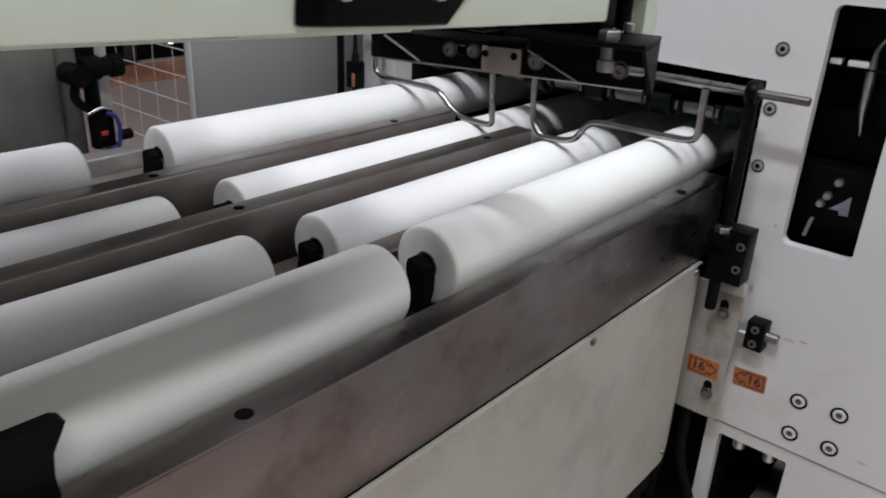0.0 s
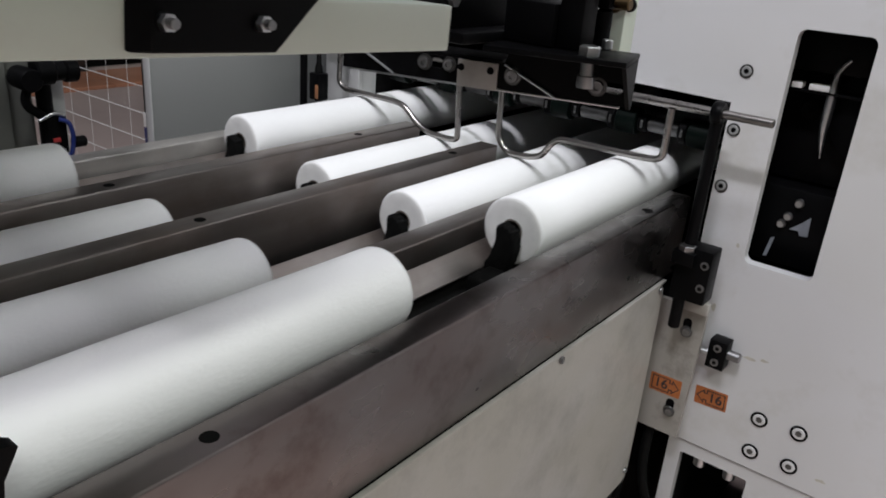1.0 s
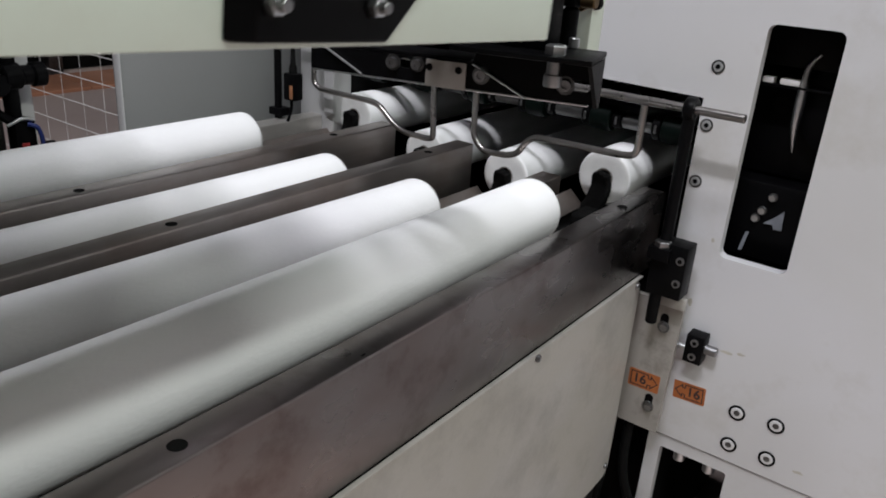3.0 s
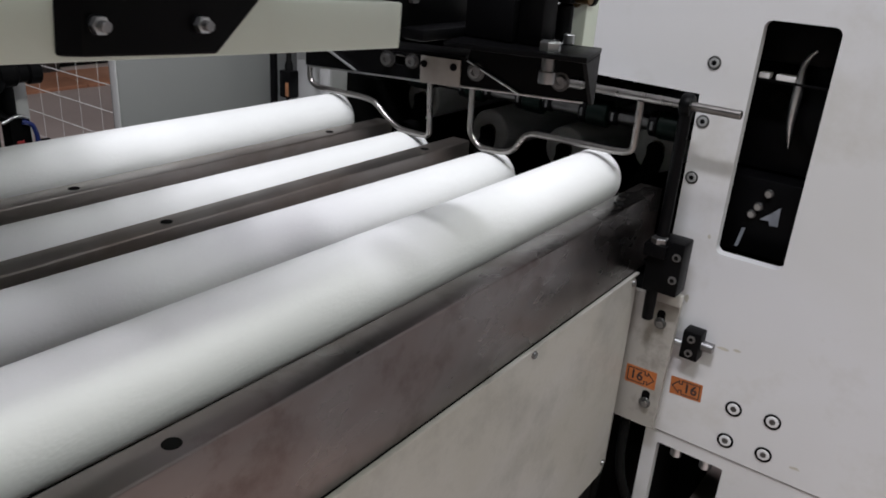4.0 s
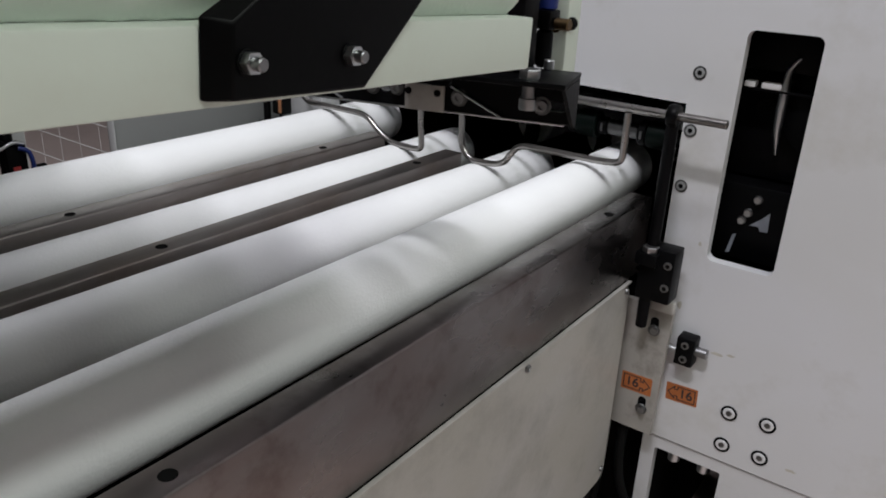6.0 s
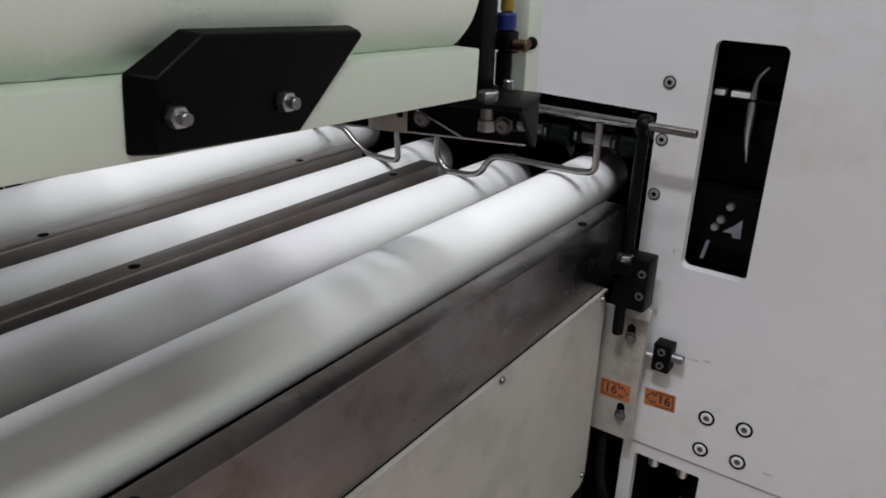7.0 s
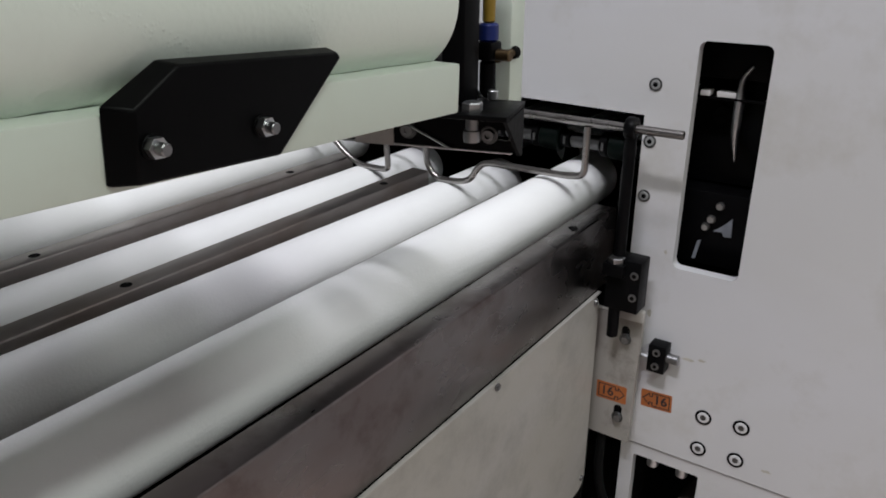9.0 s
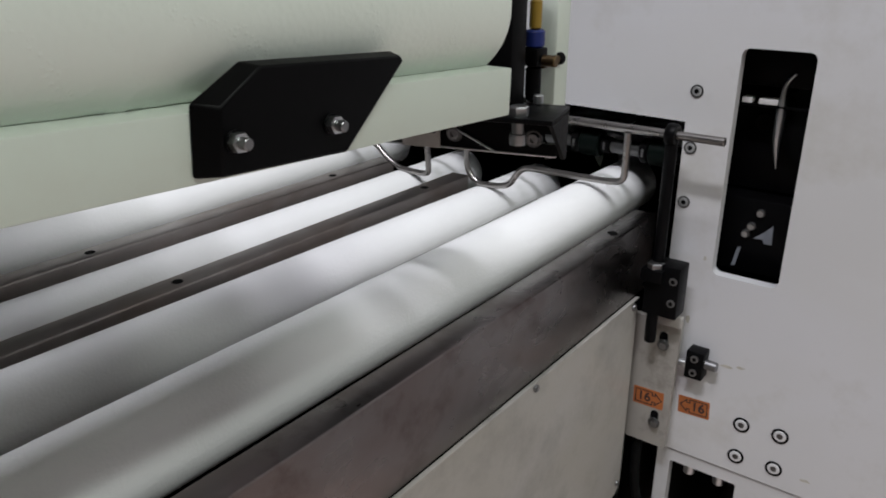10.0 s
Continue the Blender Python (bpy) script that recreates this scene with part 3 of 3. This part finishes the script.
def roller_shaft(x, z, y0):
    s = thing("roller_shaft", "dark roller shaft with green rubber rollers and steel sleeves", "roller", "entry rollers")
    part("shaft", rod(0.010, 0.84, "y", (x, 0.49, z)), M_DULL, s)
    y = y0
    while y < 1.30:
        # roller and sleeve colours are darkened to stand in for shade in the entry
        for name, r, w, mat in (("collar", 0.017, 0.018, M_BLACK), ("rubber_roller", 0.026, 0.042, M_GREEN), ("collar", 0.024, 0.016, M_BLACK), ("sleeve", 0.0145, 0.062, M_DULL)):
            if y + w < 1.33:
                c = part(name, rod(r, w, "y", (x, y, z), 0.002), mat, s)
                if name == "collar":
                    for k in (0, 120, 240):
                        part("grub_screw", rod(0.003, 0.004, "x", (x - r - 0.001, y + w / 2, z + 0.006 * math.sin(radians(k))), 0.0005, 8), M_DULL, c)
            y += w + 0.002


roller_shaft(1.505, 1.045, 0.515)


def highlight_bar(points, radii, seg=14):
    """A bent bar that swells and thins along its points, in the shape of a highlight."""
    bm = bmesh.new()
    rings = []
    for k, (p, r) in enumerate(zip(points, radii)):
        p = Vector(p)
        d = (Vector(points[min(k + 1, len(points) - 1)]) - Vector(points[max(k - 1, 0)])).normalized()
        u = Vector((1, 0, 0))
        w = d.cross(u).normalized()
        rings.append([bm.verts.new(p + (u * math.cos(2 * math.pi * i / seg) + w * math.sin(2 * math.pi * i / seg)) * r) for i in range(seg)])
    for a, b in zip(rings, rings[1:]):
        for i in range(seg):
            bm.faces.new((a[i], a[(i + 1) % seg], b[(i + 1) % seg], b[i]))
    bm.faces.new(rings[0][::-1])
    bm.faces.new(rings[-1])
    bmesh.ops.recalc_face_normals(bm, faces=bm.faces[:])
    return bm


def inside_slot():
    w = thing("hand_wheel", "black hand wheel behind the slot, its curved highlight modelled as a bar", "wheel")
    n = 24
    line = [(1.513, 0.3565 - 0.015 * max(0.0, 1 - k / n / 0.16) ** 1.6 - 0.006 * max(0.0, k / n - 0.7) ** 1.2 / 0.236, 1.213 - 0.166 * k / n) for k in range(n + 1)]
    # bright bar in place of the highlight on the glossy black wheel
    part("rim", highlight_bar(line, [0.0014 + 0.0070 * math.sin(math.pi * min(1, 0.05 + 0.95 * k / n)) for k in range(n + 1)]), M_ZINC, w)
    part("dish", lathe([(0, 0), (0.070, 0.004), (0.088, 0.010), (0.088, 0.014), (0, 0.014)], "x", (1.524, 0.272, 1.128), 40), M_BLACK, w, "black dished wheel face")
    part("hub_arm", rod(0.008, 0.12, "x", (1.54, 0.285, 1.13)), M_BLACK, w)
    g = thing("gear_case", "black gear case with small steel bolts behind the slot", "machine")
    part("case", box(1.5165, 1.62, 0.26, 0.47, 0.84, 0.985, 0.006), M_BLACK, g)
    part("case_cover", box(1.56, 1.70, 0.26, 0.47, 0.99, 1.152, 0.006), M_BLACK, g)
    part("top_box", box(1.528, 1.66, 0.30, 0.47, 1.186, 1.27, 0.004), M_BLACK, g)
    part("bearing", lathe([(0.006, -0.002), (0.015, -0.002), (0.017, 0), (0.017, 0.004)], "x", (1.556, 0.392, 1.118), 24), M_RUBBER, g, "dark bearing boss")
    for y, z in ((0.363, 0.9605), (0.376, 0.933), (0.3845, 0.917)):
        b = part("bolt", hexhead(0.0062, 0.007, "x", (1.508, y, z)), M_ZINC, g)
        part("washer", rod(0.0082, 0.002, "x", (1.5145, y, z), 0.0004, 18), M_DULL, b)
    part("pale_tab", sheet([(-0.369, 0.911), (-0.352, 0.926), (-0.338, 0.941), (-0.336, 0.905), (-0.350, 0.904), (-0.353, 0.912)], (), 0.002, facing(1.513)), M_GLASSY, g, "pale bent tab")
    part("narrow_strip", sheet([(-0.402, 0.850), (-0.3955, 0.851), (-0.389, 0.889), (-0.3955, 0.887)], (), 0.002, facing(1.513)), M_GLASSY, g, "narrow pale strip")
    for y0, y1 in ((0.4045, 0.4225), (0.362, 0.394)):
        part("bright_block", box(1.503, 1.527, y0, y1, 1.1585, 1.1685, 0.0015), M_WIRE, g, "bright white block")
    part("cross_bar", box(1.505, 1.555, 0.30, 0.45, 1.1535, 1.1578, 0.001), M_BLACK, g)



inside_slot()


def cable():
    c = thing("black_cable", "thick black cable hanging under the flange", "cable")
    part("run", tube([(1.42, 0.51, 0.475), (1.40, 0.505, 0.36), (1.43, 0.46, 0.22), (1.42, 0.47, 0.0)], 0.010, 0.06), M_RUBBER, c)
    part("run", tube([(1.425, 0.55, 0.50), (1.41, 0.55, 0.30), (1.42, 0.58, 0.0)], 0.012, 0.06), M_RUBBER, c)


cable()


# ---------------------------------------------------------------- beyond the table
def beyond():
    p = thing("grey_cabinet", "plain grey sheet metal cabinet behind the trough", "cabinet")
    part("side", box(1.0, 1.62, 1.55, 1.58, 0.0, 2.2, 0.003), M_GREY, p)
    part("edge_trim", box(0.9965, 0.9995, 1.548, 1.57, 0.0, 2.2, 0.001), M_LIGHTGREY, p)
    s = thing("limit_switch", "limit switch with orange label on a black post", "sensor")
    part("post", rod(0.0085, 0.42, "z", (1.30, 1.412, 0.88)), M_BLACK, s)
    part("clamp", box(1.287, 1.318, 1.39, 1.43, 0.945, 0.962, 0.002), M_BLACK, s)
    b = part("body", box(1.29, 1.32, 1.352, 1.384, 0.985, 1.045, 0.003), M_BLACK, s)
    part("label_strip", box(1.2885, 1.2897, 1.3535, 1.363, 0.99, 1.02, 0.0003), M_LABEL, b)
    part("cable_gland", lathe([(0, 0), (0.009, 0), (0.009, 0.012), (0.006, 0.02), (0.004, 0.06), (0, 0.06)], "z", (1.305, 1.368, 1.045), 16), M_RUBBER, s)
    part("lever", tube([(1.30, 1.368, 0.985), (1.30, 1.368, 0.965), (1.295, 1.376, 0.935)], 0.0035, 0.01), M_BLACK, s)
    f = thing("wire_fence", "white welded wire mesh fence", "fence")
    for i in range(16):
        part("wire", tube([(1.8, 1.9, 0.15 + 0.11 * i), (1.8, 4.9, 0.15 + 0.11 * i)], 0.0021, seg=6), M_WIRE, f)
    for i in range(20):
        part("wire", tube([(1.806, 1.9 + 0.16 * i, 0.1), (1.806, 1.9 + 0.16 * i, 1.85)], 0.0010, seg=6), M_WIRE, f)
    part("post", box(1.79, 1.83, 2.845, 2.89, 0, 1.9, 0.004), M_BLACK, f, "dark post")
    part("band", box(1.787, 1.833, 2.842, 2.893, 0.47, 0.54, 0.001), M_BLUE, f, "blue band")
    part("band", box(1.787, 1.833, 2.842, 2.893, 0.541, 0.60, 0.001), M_WIRE, f, "white band")
    # low slabs that stand for a painted zone of the floor
    d = thing("brown_floor_zone", "flat orange-brown painted zone of the floor", "boards")
    for i in range(5):
        part("board", box(1.6 + 0.61 * i, 2.2 + 0.61 * i, 5.98, 6.58, 0.0, 0.03, 0.005), M_BROWN, d)
    k = thing("dark_machine", "dark machinery far across the hall", "machine", "far machines")
    part("body", box(1.5, 5.2, 6.85, 8.0, 0, 1.1, 0.05), M_BLACK_MATT, k)
    for x0 in (1.9, 2.7, 3.45, 4.3):
        part("stand", box(x0, x0 + 0.12, 6.66, 6.845, 0, 0.30, 0.01), M_DULL, k)
    part("bed", box(1.8, 4.7, 6.70, 6.845, 0.305, 0.35, 0.01), M_LIGHTGREY, k)
    part("work_lamp", rod(0.022, 0.10, "z", (3.88, 6.62, 0.17), 0.008), M_GLOW, k, "small lit lamp")
    # drive side at the far edge
    g = thing("drive_unit", "grimy drive unit with black cylinder and blue cable", "machine")
    part("body", box(0.30, 0.735, 1.50, 1.80, 0.0, 1.35, 0.008), M_DIRTY, g)
    part("panel_door", box(0.55, 0.69, 1.492, 1.4995, 0.80, 1.2, 0.003), M_DIRTY, g)
    part("upright", box(0.752, 0.776, 1.470, 1.50, 0.0, 1.5, 0.002), M_LIGHTGREY, g, "pale upright")
    part("cylinder", rod(0.0135, 0.30, "z", (0.732, 1.455, 0.93), 0.004), M_BLACK, g)
    part("gearbox", lathe([(0, 0), (0.018, 0), (0.022, 0.003), (0.022, 0.03), (0.017, 0.034), (0.017, 0.05), (0.021, 0.053), (0.021, 0.072), (0, 0.074)], "x", (0.712, 1.44, 1.082), 28), M_BLACK, g)
    part("motor", lathe([(0, 0), (0.018, 0), (0.020, 0.003), (0.020, 0.05), (0, 0.052)], "y", (0.700, 1.42, 1.072), 28), M_BLACK, g)
    part("elbow", tube([(0.70, 1.44, 1.06), (0.69, 1.44, 1.03), (0.72, 1.44, 1.005)], 0.008, 0.02), M_BLACK, g)
    part("valve_block", box(0.722, 0.758, 1.435, 1.468, 0.935, 1.005, 0.003), M_BLACK, g)
    part("red_tag", box(0.730, 0.743, 1.4325, 1.4348, 0.958, 0.966, 0.0005), M_RED, g)
    part("blue_cable", tube([(0.742, 1.43, 1.0), (0.756, 1.424, 0.995), (0.763, 1.424, 0.968), (0.757, 1.426, 0.935), (0.750, 1.43, 0.932)], 0.004, 0.014), M_BLUE, g)
    part("sensor", rod(0.010, 0.024, "x", (0.762, 1.43, 0.955), 0.002), M_BLACK, g)
    part("grey_hose", tube([(0.71, 1.435, 1.0), (0.735, 1.43, 1.012), (0.752, 1.43, 1.006)], 0.003, 0.02), M_ZINC, g)


beyond()


def rail_guard():
    g = thing("guide_plate", "black curved guide plate standing on the near rail", "guide")
    prof = [(0.05, 0.951), (0.256, 0.951), (0.254, 0.97), (0.256, 0.99), (0.264, 1.005), (0.268, 1.013), (0.262, 1.0165), (0.05, 1.020)]
    part("plate", sheet(prof, (), 0.014, aisle(0.556)), M_BLACK, g)
    part("foot", box(0.06, 0.23, 0.545, 0.5695, 0.9508, 0.956, 0.001), M_BLACK, g)


rail_guard()


# ---------------------------------------------------------------- paper logs and pushers
R_LOG, L_LOG = 0.0532, 1.95


def log_mesh(paper, n=64, folds=()):
    """A wound tissue log along -x from its front face at 0, with soft edges, slight waves and loose folds."""
    prof = [(0.019, 0.0), (0.034, 0.0006), (0.044, 0.0), (0.0482, -0.0014), (0.0510, -0.0044), (0.0526, -0.0085), (R_LOG, -0.014)]
    prof += [(R_LOG, -0.014 - (L_LOG - 0.019) * i / n) for i in range(1, n)]
    prof += [(R_LOG, -L_LOG + 0.005), (0.0508, -L_LOG + 0.0016), (0.047, -L_LOG), (0.034, -L_LOG + 0.001), (0.019, -L_LOG)]
    bm = lathe(prof, "x", (0, 0, 0), 56)
    for v in bm.verts:
        rr = math.hypot(v.co.y, v.co.z)
        if rr > 0.03:
            k = 1 + 0.010 * noise.noise(Vector((v.co.x * 2.5, v.co.y * 14, v.co.z * 14))) + 0.006 * noise.noise(Vector((v.co.x * 14, v.co.y * 30, v.co.z * 30)))
            turn = math.atan2(v.co.z, -v.co.y)
            for at, high, wide, drift in folds:
                k += high * math.exp(-((v.co.x - at - drift * (turn - 0.6) ** 2) / wide) ** 2) * (0.55 + 0.9 * noise.noise(Vector((at * 40, turn * 2.2, 0))))
            v.co.y *= k
            v.co.z *= k
    for f in bm.faces:
        f.material_index = 1 if abs(f.calc_center_median().x) < 0.0012 or abs(f.calc_center_median().x + L_LOG) < 0.0012 else 0
    return mesh_of(bm, "wound_paper", (paper, M_PAPER_END))


LOG = log_mesh(M_PAPER)
FOLDS = [(-0.262, 0.030, 0.006, -0.010), (-0.277, 0.022, 0.005, -0.012), (-0.296, 0.014, 0.006, -0.016), (-0.322, 0.012, 0.008, 0.010), (-0.345, 0.012, 0.007, -0.012), (-0.385, 0.010, 0.010, 0.008), (-0.243, -0.010, 0.006, -0.008), (-0.17, 0.006, 0.008, 0.012), (-0.09, 0.005, 0.012, -0.008)]
TINTED_LOG = log_mesh(M_PAPER_TINTED, 420, FOLDS)
CORE = mesh_of(lathe([(0.0185, 0.0), (0.0188, -0.004), (0.0188, -L_LOG + 0.004), (0.0185, -L_LOG), (0.0165, -L_LOG), (0.0165, 0.0), (0.0185, 0.0)], "x", (0, 0, 0), 28), "core", M_CORE)


def paper_log(label, group, spin=0, paper=None):
    t = thing("paper_log", label, "paper roll", group)
    for name, me in (("wound_paper", paper or LOG), ("core", CORE)):
        o = new(name, me)
        o.parent, o.matrix_local = t, pose(0, 0, 0, spin)
    return t


def pusher():
    p = thing("pusher_finger", "black ragged rubber pusher behind a paper log", "pusher", "log pushers")
    prof = [(-0.022, -0.086), (0.014, -0.086), (0.010, -0.060), (0.017, -0.044), (0.021, -0.026), (0.022, -0.008), (0.017, 0.002), (0.018, 0.010), (0.012, 0.008), (0.008, 0.014), (0.003, 0.012), (-0.001, 0.018), (-0.006, 0.012), (-0.010, 0.015), (-0.014, 0.006), (-0.013, -0.012), (-0.017, -0.026), (-0.020, -0.038), (-0.028, -0.052), (-0.030, -0.066)]
    ob = part("paddle", sheet(prof, (), 0.020, facing(0)), M_RUBBER, p, m=pose(-0.024, 0, 0))
    bv = ob.modifiers.new("edge", "BEVEL")
    bv.width, bv.segments, bv.limit_method = 0.002, 1, "ANGLE"
    part("shoe", box(-0.085, -0.025, -0.018, 0.018, -0.084, -0.052, 0.008, 3), M_RUBBER, p)
    return p


LEAD = [paper_log("white embossed tissue paper log entering the saw", "tissue logs", 37 * i) for i in range(4)]
NEXT = [paper_log("white embossed tissue paper log lying in the steel trough", "tissue logs", 60 + 51 * i) for i in range(4)]
PUSH = [pusher() for _ in LANES]


# ---------------------------------------------------------------- hanging log trays
def log_tray():
    """A tray beam; its origin is the front bolt of the black bracket."""
    t = thing("log_tray", "pale green painted log tray beam with a black bolted bracket", "tray", "log trays")
    part("beam", box(-1.9, 0.2535, 0.008, 0.060, -0.0170, 0.0170, 0.0015), M_TRAY, t)
    prof = [(-0.0200, -0.0135), (0.0735, -0.0145), (0.1205, 0.0335), (0.118, 0.0365), (0.0095, 0.0378), (-0.0190, 0.0210)]
    plate = sheet(prof, (), 0.0095, aisle(-0.002))
    for v in plate.verts:
        if v.co.y < 0:
            v.co.x += 0.0105 if v.co.x < -0.01 else 0.006 if v.co.x < 0.03 else -0.001
            v.co.z -= 0.0022 if v.co.z > 0.02 else -0.0006
    ob = part("bracket", plate, M_BLACK, t)
    bv = ob.modifiers.new("edge", "BEVEL")
    bv.width, bv.segments, bv.limit_method = 0.0012, 2, "ANGLE"
    for x, z in ((-0.0025, 0.0030), (0.0600, 0.0030)):
        w = part("bolt", hexhead(0.0050, 0.006, "y", (x, -0.0076, z)), M_ZINC, t)
        part("stud", rod(0.0030, 0.006, "y", (x, -0.0128, z), 0.0006, 14), M_BOLT, w)
        part("washer", rod(0.0056, 0.0014, "y", (x, -0.0034, z), 0.0003), M_BLACK, w)
    # back rest set to limit the light that passes between trays
    part("back_rest", box(-1.9, 0.2535, 0.1325, 0.1385, -0.010, 0.09, 0.0015), M_TRAY, t)
    part("tray_floor", box(-1.9, 0.2535, 0.0605, 0.132, -0.010, -0.006, 0), M_TRAY, t)
    part("end_arm", sheet([(0.030, -0.012), (0.125, -0.012), (0.135, 0.05), (0.11, 0.152), (0.07, 0.152), (0.045, 0.06)], (), 0.012, Matrix(((0, 0, 1, 0.2665), (1, 0, 0, 0), (0, 1, 0, 0), (0, 0, 0, 1)))), M_BLACK, t)
    for y, z in ((0.06, 0.02), (0.075, 0.05)):
        part("arm_bolt", hexhead(0.006, 0.006, "x", (0.267, y, z)), M_ZINC, t)
    return t


def carrier():
    """An end frame whose upright plate carries the tray ends."""
    c = thing("tray_carrier", "black upright end plate that carries the log trays", "frame")
    part("track_plate", box(-1.606, -1.562, 0.15, 1.55, 1.15, 2.45, 0.004), M_BLACK, c)
    for y in (0.20, 1.50):
        part("leg", box(-1.68, -1.607, y - 0.04, y + 0.04, 0.0, 2.45, 0.004), M_BLACK, c)



carrier()
TRAYS = [log_tray()]
# several of these trays stay unseen and are added to shade the lanes
PLACES = [0, 1, 2, 3, 4, 5, 6, 7, 8, 9]
for _ in PLACES[1:]:
    TRAYS.append(copy_thing(TRAYS[0], Matrix.Identity(4)))
# the last two lie on unseen trays, added to shade the far lane
ON_TRAY = [paper_log("smooth paper log resting in a hanging tray, greenish light in its colour", "tissue logs", 6 * i - 12, TINTED_LOG) for i in range(6)]


# ---------------------------------------------------------------- what moves
def along(table, p):
    for (a, *u), (b, *w) in zip(table, table[1:]):
        if p <= b:
            k = max(0.0, (p - a) / (b - a))
            return [c + (d - c) * k for c, d in zip(u, w)]
    return list(table[-1][1:])


# a tray's way across the lanes, by its time after it comes down: y, z
TRAY_WAY = [(-6.0, 0.27, 2.05), (-1.5, 0.27, 1.52), (-0.25, 0.285, 1.405), (-0.1, 0.298, 1.372), (0.0, 0.311, 1.348), (0.06, 0.320, 1.3285), (0.1, 0.328, 1.324), (0.3, 0.350, 1.310), (0.6, 0.391, 1.304), (1.1, 0.455, 1.297),
            (1.35, 0.486, 1.296), (1.5, 0.505, 1.296), (3.0, 0.69, 1.298), (8.0, 1.30, 1.302), (8.6, 1.345, 1.36), (16.0, 1.35, 2.2)]
# the chain's own clock: it slows down and stops
CLOCK = [(0.0, 0.085), (0.2, 0.20), (0.5, 0.385), (1.0, 1.07), (1.3, 1.33), (1.5, 1.55), (2.5, 2.55), (4.3, 4.30), (4.42, 4.42), (4.5, 4.43), (5.0, 4.44), (6.3, 4.41), (10.0, 4.41)]
FRONT = [(0.0, 0.648), (0.6, 0.648), (1.0, 0.705), (2.0, 0.926), (2.5, 1.016), (2.7, 1.058), (3.8, 1.362), (4.0, 1.402), (4.5, 1.488), (5.0, 1.560), (5.3, 1.585), (5.8, 1.60), (10.0, 1.60)]
REAR = [(0.0, 0.762), (0.5, 0.876), (1.0, 1.027), (2.0, 1.216), (2.5, 1.312), (2.7, 1.352), (3.8, 1.66), (4.5, 1.81), (5.3, 1.95), (5.8, 1.97), (10.0, 1.97)]
LEAN = [0.036, 0.006, 0.004, -0.030]
# a slight tip of the following logs, in degrees
TIP = [0.3, 0.9, 0.2, 0.1]


def motions():
    for i, (y, z) in enumerate(LANES):
        off = LEAN[i]
        walk(NEXT[i], [(t, pose(x + off * (1 if t < 3 else 0.35), y, z, 0, TIP[i], 0)) for t, x in FRONT])
        walk(LEAD[i], [(t, pose(x + L_LOG, y, z)) for t, x in REAR])
        walk(PUSH[i], [(t, pose(x, y, z)) for t, x in REAR])
    steps = [k / 10 for k in range(0, 101) if k <= 66 or k == 100]
    for k, tray, log in zip(PLACES, TRAYS, ON_TRAY[:4] + [None] * 4 + ON_TRAY[4:]):
        start = 4.35 - 1.45 * (k - 2)
        rows, rows_log = [], []
        for t in steps:
            c = along(CLOCK, t)[0]
            y, z = along(TRAY_WAY, c - start)
            m = pose(0.331, y, z, 0, 2.6, 0)
            rows.append((t, m))
            rows_log.append((t, m @ pose(0.261, 0.064, 0.057)))
        walk(tray, rows)
        if log:
            walk(log, rows_log)


motions()
